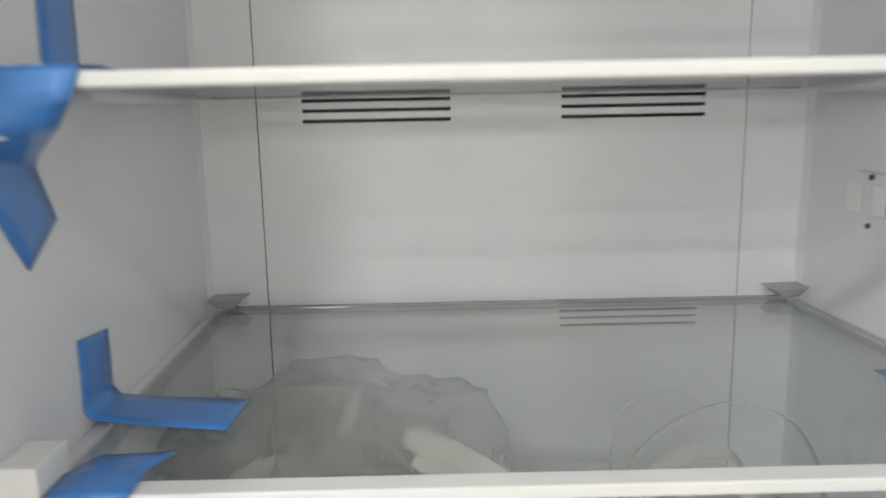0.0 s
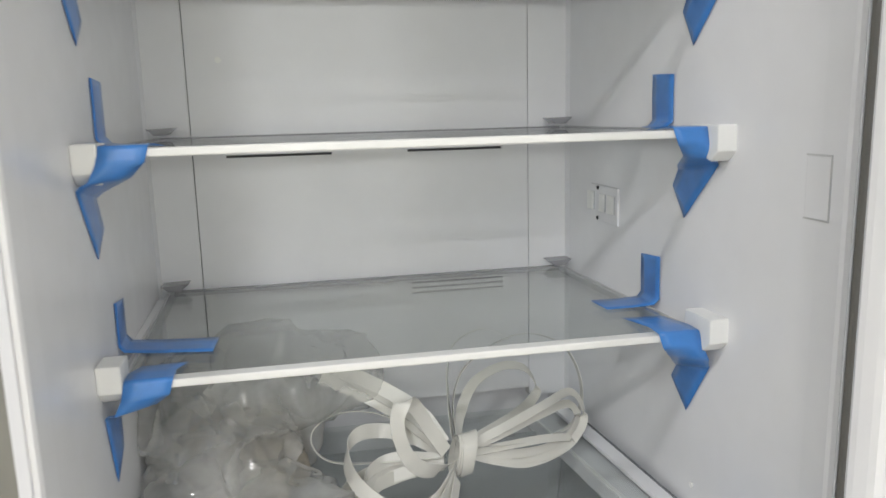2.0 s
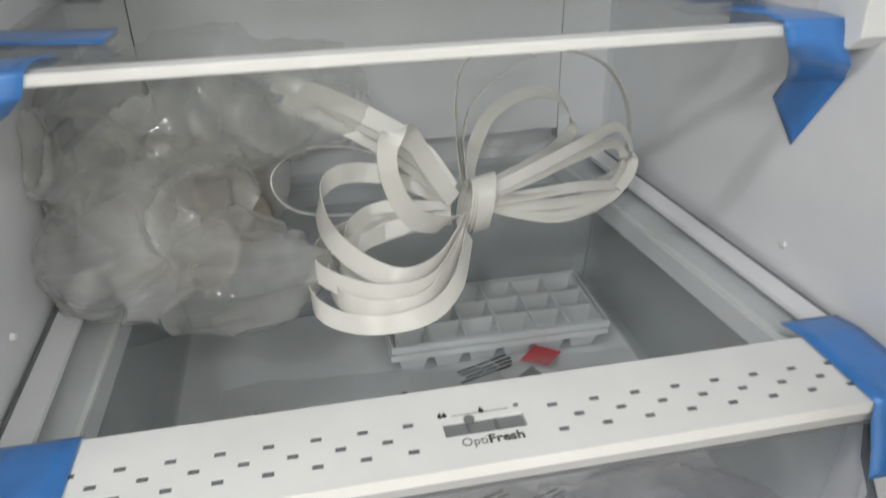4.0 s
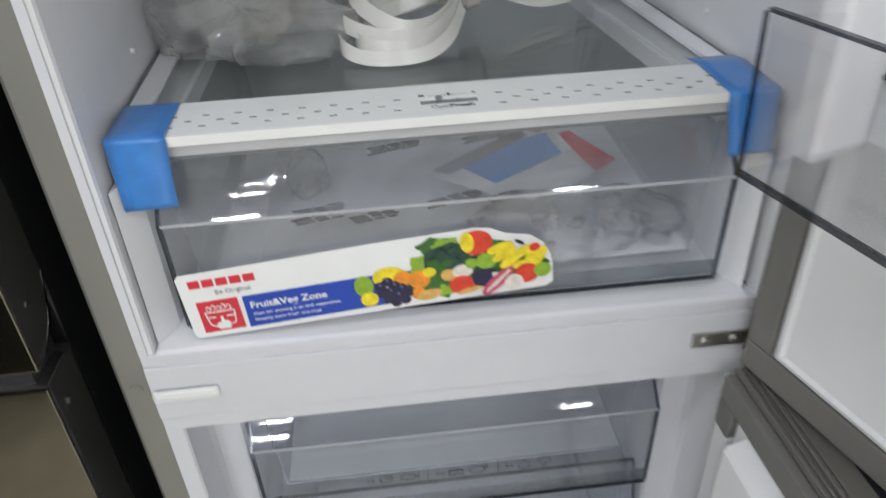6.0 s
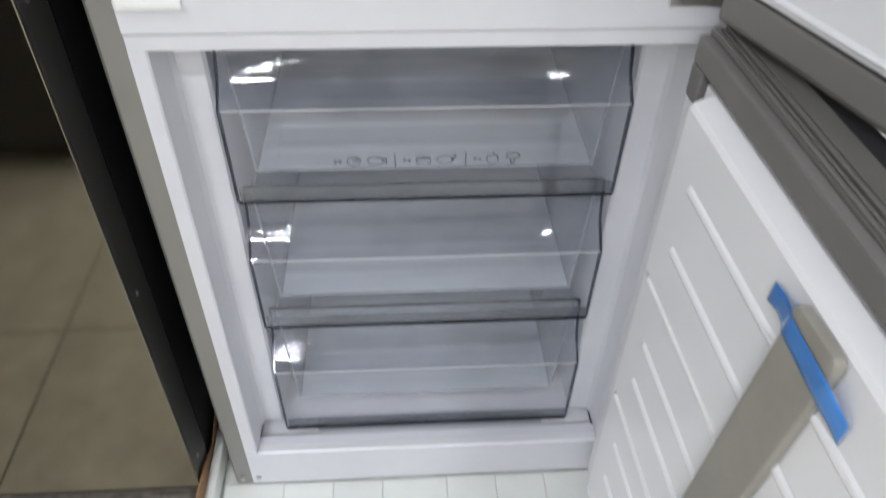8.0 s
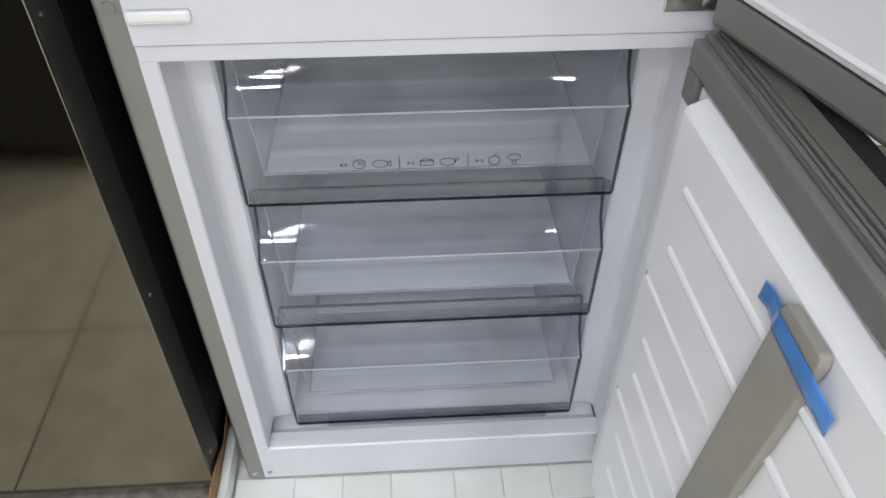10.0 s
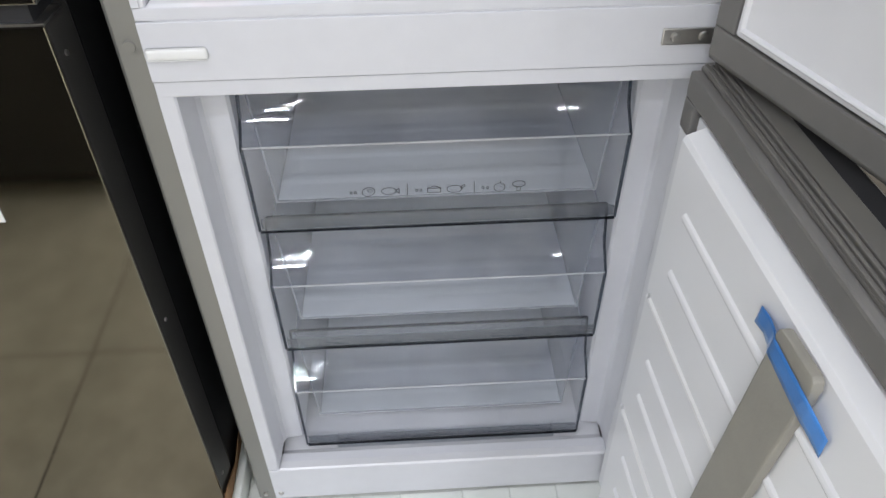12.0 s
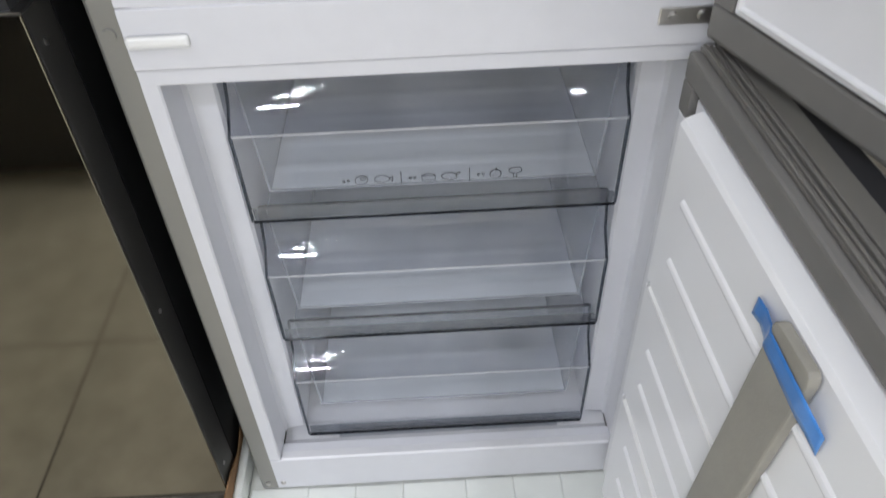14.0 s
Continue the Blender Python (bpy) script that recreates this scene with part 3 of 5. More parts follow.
for i in range(len(cells_x) - 1):
    for j in range(len(cells_y) - 1):
        cx, cy = (cells_x[i] + cells_x[i + 1]) / 2, (cells_y[j] + cells_y[j + 1]) / 2
        hole = any(abs(cx - h[0]) < 0.0029 and abs(cy - h[1]) < 0.0019 for h in HOLES) or (abs(cx - SX) < 0.0225 and abs(cy - SY) < 0.0057)
        if not hole:
            box(cells_x[i], cells_x[i + 1], cells_y[j], cells_y[j + 1], 0.9986, 1.0025, bm=bm)
part("vent_top", bm, M_TRIM, cover)
# grey blocks fill the holes; their colour stands for the shade down there
bm = bmesh.new()
for hx, hy in HOLES:
    box(hx - 0.0028, hx + 0.0028, hy - 0.0018, hy + 0.0018, 0.9986, 1.0019, bm=bm)
tagged(part("vent_hole_shade", bm, M_GREYINK, cover, "grey fill for the shade in the vent holes"), kind="stuff")
slide = part("slider", box(SX - 0.0224, SX + 0.0224, SY - 0.0056, SY + 0.0056, 0.9986, 1.0006), M_SLIDER, cover, "grey humidity slider")
for x in (-0.009, 0.007):
    part("slider_rib", box(SX + x - 0.0006, SX + x + 0.0006, SY - 0.005, SY + 0.005, 1.0006, 1.0014), M_GREYINK, slide)
part("slider_tab", disc((SX - 0.0075, SY + 0.006, 1.0024), "z", 0.003, 0.001, 12), M_SLIDER, slide)
part("scale_line", box(SX - 0.016, SX + 0.016, SY + 0.0100, SY + 0.0104, 1.0025, 1.00265), M_GREYINK, cover)
for x, r in ((-0.0225, 0.0014), (-0.0200, 0.0014), (0.0005, 0.0016)):
    bm = disc((SX + x, SY + 0.011, 1.0026), "z", r, 0.0003, 12)
    merge(bm, prism([(SX + x - r * 0.8, SY + 0.0117), (SX + x + r * 0.8, SY + 0.0117), (SX + x, SY + 0.011 + 2.4 * r)], "z", 1.00245, 1.00275))
    part("drop_mark", bm, M_INK, cover)
part("drop_mark", disc((SX + 0.0205, SY + 0.0117, 1.0026), "z", 0.0015, 0.0003, 12), M_GREYINK, cover)
lettering("word", "Opti", 0.0085, pose(SX - 0.0150, SY - 0.0142, 1.0026), M_GREYINK, cover, width=0.0135)
lettering("word", "Fresh", 0.0085, pose(SX - 0.0005, SY - 0.0142, 1.0026), M_INK, cover, bold=0.00022, width=0.0190)
part("seal_strip", box(-0.235, 0.235, 0.0245, 0.0275, 0.9850, 0.9943), M_SEAM, cover)
part("seal_line", box(-0.235, 0.235, 0.0240, 0.0270, 0.9825, 0.9848), M_GREYINK, cover)
for sx, a, b in ((-1, (-0.2560, -0.2625), (-0.2385, -0.2440)), (1, (0.2585, 0.2300), (0.2420, 0.2120))):
    # white slide rail between wall and glass; a dark strip paints the groove's shade by the wall
    part("cover_rail", prism([(a[0], 0.084), (b[0], 0.084), (b[1], 0.46), (a[1], 0.46)], "z", 0.9905, 0.9945), M_LINER, cover)
    part("rail_groove_shade", prism([(a[0], 0.084), (a[0] + sx * 0.0028, 0.084), (a[1] + sx * 0.0028, 0.46), (a[1], 0.46)], "z", 0.9905, 0.9950), M_GREYINK, cover)


def drawer(name, label, group, x0, x1, yf, yb, z0, zl, z1, depth=0.40, lip=0.020, bow=2.5, body=None):
    """A clear drawer: a front with a slanted grip band above its lip, a tub behind, darker edges."""
    d = thing(name, ((x0 + x1) / 2, (yf + yb) / 2, z0), label, "drawer", group)
    t = 0.0025
    outer = []
    for k in range(29):
        s = k / 28
        outer.append((yf - 0.003 + lip * (1 - s ** bow), z1 - (z1 - zl) * s))
    outer += [(yf - 0.0018, zl - 0.0022), (yf, zl - 0.004), (yf + 0.0015, z0)]
    # the slanted grip band on top is a little smokier than the clear front below it
    for nm, run, mat in (("grip_band", outer[:30], M_GRIP), ("front_panel", outer[29:], M_FRONT)):
        prof = run + [(y + t, z) for y, z in run[::-1]]
        front = part(nm, prism(prof, "x", x0 + 0.003, x1 - 0.003), mat, d)
        front.visible_shadow = False
        for f in front.data.polygons:
            f.use_smooth = len(f.vertices) == 4 and abs(f.normal.x) < 0.1
        front.data.set_sharp_from_angle(angle=radians(28))
    for xa in (x0, x1 - 0.003):
        part("side_edge", prism([(yf + lip - 0.003, z1), (yf + lip * 0.65 - 0.003, zl + (z1 - zl) * 0.36), (yf - 0.003, zl), (yf + 0.0015, z0), (yf + 0.007, z0), (yf + 0.003, zl), (yf + lip * 0.65 + 0.002, zl + (z1 - zl) * 0.36), (yf + lip + 0.002, z1)], "x", xa, xa + 0.0025), M_EDGE, d)
    part("bottom_edge", box(x0 + 0.0026, x1 - 0.0026, yf - 0.0005, yf + 0.005, z0 - 0.0013, z0 - 0.0002), M_RIMLINE, d)
    part("foot_edge", box(x0 + 0.0045, x1 - 0.0045, yf + 0.0040, yf + 0.0064, z0 + 0.0152, z0 + 0.0162), M_LINE, d)
    part("bottom_band", box(x0 + 0.004, x1 - 0.004, yf + 0.0045, yf + 0.0065, z0 + 0.001, z0 + 0.0150), M_SMOKE, d, "smoky band along the foot of the front")
    part("top_edge", box(x0 + 0.0026, x1 - 0.0026, yf + lip - 0.003, yf + lip + 0.002, z1, z1 + 0.0010), M_RIMLINE, d)
    # whitish bar as a painted highlight on the edge of the grip
    part("grip_highlight", box(x0 + 0.0032, x1 - 0.0032, yf - 0.0042, yf - 0.0028, zl - 0.001, zl + 0.0010), M_LIPLIGHT, d, "white line for the light along the grip edge")
    part("drawer_body", bay(x0 + 0.006, x1 - 0.006, yf + lip + 0.006, yf + depth, z0 + 0.012, z1 - 0.012, 0.0025, 0.012), body or M_BODY, d)
    if not body:
        # frosted floor with shallow ribs from side to side
        ya, yb2, zf = yf + lip + 0.008, yf + depth - 0.004, z0 + 0.0147
        top = []
        for k in range(6):
            y = ya + (yb2 - ya) * k / 6
            w = (yb2 - ya) / 6
            top += [(y, zf + 0.0005), (y + w * 0.55, zf + 0.0005), (y + w * 0.70, zf + 0.0016), (y + w * 0.84, zf + 0.0016)]
        top.append((yb2, zf + 0.0005))
        part("drawer_floor", prism(top + [(yb2, zf), (ya, zf)], "x", x0 + 0.021, x1 - 0.021), M_FROST, d, "frosted ribbed drawer floor")
    return d


crisper = drawer("vegetable_drawer", "clear crisper drawer with packing bags and an ice tray inside", "", -0.231, 0.234, 0.016, 0.42, 0.829, 0.932, 0.979, 0.42, bow=1.7, body=M_CRISP)
part("drawer_floor", box(-0.216, 0.219, 0.043, 0.428, 0.8434, 0.8443), M_TRAY, crisper, "frosted drawer floor")
d_one = drawer("freezer_drawer", "clear freezer drawer with food symbols printed on its front", "freezer drawers", -0.2165, 0.2165, 0.045, 0.42, 0.5165, 0.638, 0.699, 0.38, lip=0.036, bow=2.0)
drawer("freezer_drawer", "clear empty freezer drawer between two others", "freezer drawers", -0.2165, 0.2165, 0.045, 0.42, 0.305, 0.429, 0.508, 0.38, lip=0.040, bow=3.0)
d_low = drawer("freezer_drawer", "clear empty freezer drawer at the bottom", "freezer drawers", -0.2165, 0.2165, 0.045, 0.42, 0.0775, 0.215, 0.2975, 0.36, lip=0.043, bow=3.0)
part("drawer_foot", box(-0.167, 0.177, 0.044, 0.06, 0.0635, 0.0745, 0.001), M_LINE, d_low)


# ---- the neighbouring refrigerator ----
near = thing("refrigerator", (-0.64, 0.3, 0.0), "closed dark stainless fridge-freezer standing beside the open one", "refrigerator")
part("cabinet", box(-0.935, -0.345, 0.045, 0.66, 0.0, 1.86, 0.003), M_BLACK, near)
step = thing("stone_plinth", (-0.64, 0.3, -0.0415), "low speckled grey stone plinth under the dark refrigerator", "plinth")
part("block", box(-0.96, -0.3415, -0.055, 0.68, -0.0415, -0.0005, 0.003), M_STONE, step)
for z0, z1, nm in ((0.037, 0.812, "lower_door"), (0.832, 1.86, "upper_door")):
    dr = part(nm, box(-0.937, -0.339, -0.026, -0.0225, z0, z1, 0.0012), M_INOX, near, "dark brushed stainless door front")
    if nm == "upper_door":
        foot = [(-0.022, z0), (-0.012, z0 + 0.001), (0.004, z0 + 0.007), (0.018, z0 + 0.018), (0.029, z0 + 0.034), (0.036, z0 + 0.055)]
        side = prism(foot + [(0.036, z1), (-0.022, z1)], "x", -0.936, -0.340)
        part("edge_strip", prism([(y - 0.0010, z - 0.0012) for y, z in foot] + [(y + 0.0004, z + 0.0010) for y, z in foot[::-1]], "x", -0.934, -0.3392), M_BRACKET, dr, "bright curved edge of the grip")
    else:
        side = box(-0.936, -0.340, -0.022, 0.036, z0, z1, 0.004)
        part("edge_strip", box(-0.936, -0.3405, -0.0215, 0.020, z1 - 0.001, z1 + 0.0012), M_BRACKET, dr, "bright top edge of the door")
    part("door_side", side, M_DOORSIDE, dr, "dark grey door edge")
    part("gasket", box(-0.925, -0.352, 0.0365, 0.0445, z0 + 0.01, z1 - 0.01), M_DARK, dr)
    for z in (z0 + 0.05, (z0 + z1) / 2, z1 - 0.035):
        part("side_screw", disc((-0.3395, -0.002, z), "x", 0.003, 0.002, 12), M_BRACKET, dr)
# black block between the doors, coloured as the shade in the grip gap
part("grip_gap_shade", box(-0.93, -0.35, -0.018, 0.03, 0.8125, 0.8315), M_DARK, near)
far = thing("refrigerator", (-1.12, -1.25, -0.0415), "dark closed refrigerator across the aisle, mirrored in the stainless door", "refrigerator")
part("cabinet", box(-1.50, -0.74, -1.60, -1.012, 0.02, 1.72, 0.004), M_BLACK, far)
part("plinth", box(-1.48, -0.76, -1.58, -1.03, -0.0410, 0.0195), M_BLACK, far)
for z0, z1, nm in ((0.03, 0.70, "lower_door"), (0.715, 1.715, "upper_door")):
    part(nm, box(-1.498, -0.742, -1.010, -0.955, z0, z1, 0.006), M_DOORSIDE, far)
tag = thing("paper_tag", (-0.485, -0.027, 0.62), "small white paper tag on the stainless door", "tag")
part("card", box(-0.52, -0.452, -0.0272, -0.0265, 0.604, 0.634), M_PAPER, tag)


# ---- blue tape ----
def tape(label, pieces, thick=0.0005):
    """One strip of tape, made of thin sheets that follow what it is stuck to."""
    first = pieces[0][0][0]
    tp = thing("tape_strip", first, label, "tape", "blue tapes")
    for rows in pieces:
        part("tape", sheet(rows, thick, 3), M_TAPE, tp, smooth=True)
    return tp


def on_wall(sx, y, z):
    return (wall_x(sx, y) - sx * 0.0012, y, z)


def upright_tape(sx, z, top, foot):
    """A strip stuck to the wall above a shelf and folded out over the glass as far as foot."""
    (ya, za), (yb, zb) = top
    zm = (za + z) / 2 + 0.004
    rows = [[on_wall(sx, ya, za), on_wall(sx, yb, zb)], [on_wall(sx, ya, zm), on_wall(sx, yb, zm)], [on_wall(sx, ya - 0.001, z + 0.010), on_wall(sx, yb - 0.001, z + 0.009)]]
    xw = wall_x(sx, ya)
    rows.append([(xw - sx * 0.006, ya - 0.002, z + 0.0046), (xw - sx * 0.006, yb - 0.002, z + 0.0044)])
    for k in (0.35, 0.7, 1.0):
        x = xw - sx * 0.006 + (foot - xw + sx * 0.006) * k
        rows.append([(x - sx * 0.002, ya - 0.002 - 0.010 * k * (sx < 0), z + 0.0034), (x, yb - 0.002 - 0.014 * k * (sx < 0), z + 0.0034)])
    tape("blue tape strip stuck upright on the fridge wall above a shelf", [rows])


def front_tape(sx, z, span, back, mid, end):
    """A strip wrapped over the shelf's front trim and twisted back to the wall; mid and end are (y, z) pairs of its two edges."""
    a, b = span
    rows = [[(sx * (a - 0.006), back, z + 0.0034), (sx * (b - 0.006), back - 0.003, z + 0.0036)],
            [(sx * a, 0.164, z + 0.0058), (sx * b, 0.162, z + 0.0058)],
            [(sx * a, 0.1445, z + 0.0050), (sx * b, 0.1435, z + 0.0052)],
            [(sx * (a + 0.003), 0.1420, z - 0.007), (sx * (b + 0.002), 0.1400, z - 0.008)],
            [(sx * (a + 0.016), 0.155, z - 0.019), (sx * (b + 0.008), 0.1385, z - 0.021)]]
    (ya, za), (yb, zb) = mid
    pa, pb = on_wall(sx, ya, za), on_wall(sx, yb, zb)
    rows.append([(pa[0] - sx * 0.009, ya - 0.014, za + 0.006), (pb[0] - sx * 0.003, yb - 0.003, zb + 0.003)])
    rows.append([pa, pb])
    (yc, zc), (yd, zd) = end
    for k in (0.5, 1.0):
        rows.append([on_wall(sx, ya + (yc - ya) * k, za + (zc - za) * k), on_wall(sx, yb + (yd - yb) * k, zb + (zd - zb) * k)])
    tape("glossy blue tape wrapped over a shelf's front edge to the wall", [rows])


upright_tape(1, 1.1785, ((0.279, 1.2295), (0.241, 1.2320)), 0.197)
upright_tape(-1, 1.1785, ((0.266, 1.2225), (0.228, 1.2265)), -0.183)
upright_tape(1, 1.3585, ((0.2640, 1.4135), (0.225, 1.4120)), 0.243)
upright_tape(-1, 1.3585, ((0.266, 1.4150), (0.226, 1.4170)), -0.243)
front_tape(1, 1.1785, (0.204, 0.2425), 0.205, ((0.205, 1.130), (0.150, 1.1455)), ((0.2135, 1.1160), (0.1855, 1.0900)))
front_tape(-1, 1.1785, (0.206, 0.2425), 0.188, ((0.209, 1.133), (0.154, 1.1510)), ((0.207, 1.1050), (0.1740, 1.0880)))
front_tape(1, 1.3585, (0.212, 0.2428), 0.178, ((0.213, 1.322), (0.149, 1.3300)), ((0.2215, 1.3065), (0.2000, 1.2775)))
front_tape(-1, 1.3585, (0.208, 0.2428), 0.178, ((0.206, 1.320), (0.144, 1.3310)), ((0.2210, 1.2935), (0.1895, 1.2728)))
front_tape(1, 1.5205, (0.212, 0.2428), 0.178, ((0.206, 1.480), (0.148, 1.4850)), ((0.2130, 1.4670), (0.1940, 1.4355)))
front_tape(-1, 1.5205, (0.208, 0.2428), 0.178, ((0.206, 1.484), (0.146, 1.4930)), ((0.2210, 1.4600), (0.1950, 1.4390)))

for x0, x1, yb, zb in ((-0.2525, -0.2085, 0.090, 0.949), (0.2150, 0.2560, 0.105, 0.953)):
    rows = [[(x0, yb, 0.9995), (x1, yb, 0.9995)], [(x0, 0.083, 1.0036), (x1, 0.083, 1.0036)], [(x0, 0.05, 1.0034), (x1, 0.05, 1.0034)], [(x0, 0.021, 1.0036), (x1, 0.021, 1.0036)],
            [(x0 + 0.0005, 0.0186, 1.0022), (x1 + 0.0005, 0.0186, 1.0022)], [(x0 + 0.001, 0.0180, 0.990), (x1 + 0.0005, 0.0180, 0.990)], [(x0 + 0.003, 0.0130, 0.970), (x1, 0.0125, 0.970)], [(x0 + 0.004, 0.0108, zb), (x1, 0.0105, zb + 0.001)]]
    tape("wide blue tape folded over the end of the vent bar", [rows])

# ---- small fittings on the fridge walls ----
cx = 0.2648
plate = part("lamp_cover", box(cx - 0.0008, cx + 0.003, 0.0185, 0.0430, 1.2985, 1.3440, 0.0006), M_LINER, fridge, "flush rectangular cover on the wall edge")
# raised grey strips paint the shade of the grooves round the cover
part("cover_groove_shade", box(cx - 0.0006, cx + 0.002, 0.0173, 0.0442, 1.2973, 1.2984), M_SEAM, fridge)
part("cover_groove_shade", box(cx - 0.0006, cx + 0.002, 0.0173, 0.0184, 1.2984, 1.3452), M_SEAM, fridge)
part("cover_groove_shade", box(cx - 0.0006, cx + 0.002, 0.0184, 0.0442, 1.3441, 1.3452), M_SEAM, fridge)
box_x = 0.2525
bezel = part("control_plate", box(box_x - 0.0035, box_x + 0.006, 0.333, 0.425, 1.250, 1.2925, 0.001), M_LINER, fridge, "small white control plate on the wall")
# grey strips above the plate and beside its buttons are painted shade
part("plate_shade", box(box_x - 0.0040, box_x - 0.0036, 0.333, 0.428, 1.2925, 1.2938), M_SEAM, bezel)
for y0, y1, z0, z1 in ((0.341, 0.360, 1.262, 1.283), (0.366, 0.381, 1.262, 1.283), (0.398, 0.416, 1.262, 1.284)):
    part("button", box(box_x - 0.0052, box_x - 0.0036, y0, y1, z0, z1, 0.0007), M_TRIM, bezel)
    part("button_shade", box(box_x - 0.0042, box_x - 0.0037, y0 - 0.002, y0 - 0.0004, z0, z1), M_SEAM, bezel)
for z in (1.2895, 1.2535):
    part("pin", disc((box_x - 0.0040, 0.386, z), "x", 0.0022, 0.002, 10), M_DARK, bezel)
part("stud", disc((0.2580, 0.172, 1.018), "x", 0.0028, 0.003, 14, 0.002), M_TRIM, fridge)
part("stud", disc((-0.2605, 0.167, 1.021), "x", 0.0028, 0.003, 14, 0.002), M_TRIM, fridge)


# ---- packing film bag behind, on the crisper cover ----
def crumple(center, radii, seed, cuts=5, amount=0.30, floor=None, wall=None, cell=0.055):
    """A crumpled lump: a ball drawn into long sharp creases in two directions, open below."""
    bm = bmesh.new()
    bmesh.ops.create_icosphere(bm, subdivisions=cuts, radius=1.0)
    c, off = Vector(center), Vector((seed * 3.1, seed * 1.7, seed * 2.3))
    turn_a, turn_b = Euler((0.6 + seed, 0.3 * seed, 0.9)).to_matrix(), Euler((1.9, 0.7 + seed, 0.5 * seed)).to_matrix()
    for v in bm.verts:
        d = v.co.normalized()
        p = Vector((d.x * radii[0], d.y * radii[1], d.z * radii[2]))
        s = p / cell
        w = Vector((noise.noise(s * 0.7 + off), noise.noise(s * 0.7 - off), noise.noise(s * 0.7 + off * 2)))
        s = s + 0.45 * w
        a, b = turn_a @ s, turn_b @ s
        r1 = 1.0 - abs(noise.noise(Vector((a.x * 1.1, a.y * 0.35, a.z * 1.1)) + off)) * 1.6
        r2 = 1.0 - abs(noise.noise(Vector((b.x * 2.0, b.y * 0.55, b.z * 2.0)) - off)) * 1.6
        r3 = 1.0 - abs(noise.noise(Vector((a.x * 1.2, a.y * 4.2, b.x * 4.2)) + off * 3)) * 1.6
        k = 1.0 + amount * (0.9 * noise.noise(s * 0.45 + off) + 0.55 * (max(0.0, r1) ** 3 - 0.35) + 0.22 * (max(0.0, r2) ** 3 - 0.35) + 0.05 * (max(0.0, r3) ** 2 - 0.4))
        q = c + p * k
        if floor is not None and q.z < floor:
            q.z = floor + 0.0004 + 0.0015 * abs(noise.noise(q * 60))
        if wall is not None and q.x < wall:
            q.x = wall + 0.001 * abs(noise.noise(q * 50))
        v.co = q
    if floor is not None:
        bmesh.ops.delete(bm, geom=[f for f in bm.faces if all(v.co.z < floor + 0.0025 for v in f.verts)], context="FACES")
    return bm


def film(bm, material, parent, label=""):
    ob = part("film", bm, material, parent, label, smooth=True)
    ob.data.set_sharp_from_angle(angle=radians(55))
    return ob


M_WRAP = surface("brownish_wrapping", (0.27, 0.245, 0.205), 0.6, vary=0.25, scale=22, bump=0.2, bump_scale=60)
bag = thing("plastic_bag", (-0.15, 0.30, 0.991), "crumpled clear plastic packing bag lying on the crisper cover", "plastic bag")


BAG_WALL = -0.2635
film(crumple((-0.170, 0.345, 1.055), (0.088, 0.125, 0.080), 1, 6, 0.34, 0.9912, BAG_WALL, 0.075), M_FILM, bag)
film(crumple((-0.208, 0.255, 1.035), (0.056, 0.070, 0.050), 2, 6, 0.36, 0.9912, BAG_WALL, 0.060), M_FILM, bag, "front fold of the bag")
film(crumple((-0.150, 0.240, 1.012), (0.078, 0.062, 0.036), 3, 6, 0.38, 0.9912, BAG_WALL, 0.060), M_FILM, bag, "flattened hem of the bag")
film(crumple((-0.135, 0.365, 1.105), (0.100, 0.095, 0.048), 4, 6, 0.36, 0.9912, BAG_WALL, 0.080), M_FILM, bag, "upper fold of the bag")
film(crumple((-0.225, 0.310, 1.085), (0.050, 0.080, 0.055), 6, 6, 0.40, 0.9912, BAG_WALL, 0.060), M_FILM, bag)
part("inner_wrap", crumple((-0.178, 0.330, 1.024), (0.064, 0.094, 0.044), 5, 6, 0.26, 0.9914, -0.258, 0.07), M_WRAP, bag, "brownish inner wrapping", smooth=True)


# ---- strapping bundle ----
def smooth_path(pts, closed, n=14):
    pts = [Vector(p) for p in pts]
    out, m = [], len(pts)
    for i in range(m if closed else m - 1):
        a, b = pts[(i - 1) % m] if closed or i else pts[0], pts[i]
        c = pts[(i + 1) % m]
        d = pts[(i + 2) % m] if closed or i + 2 < m else pts[-1]
        for k in range(n):
            t = k / n
            out.append(0.5 * ((2 * b) + (c - a) * t + (2 * a - 5 * b + 4 * c - d) * t * t + (3 * b - a - 3 * c + d) * t ** 3))
    if not closed:
        out.append(pts[-1])
    return out


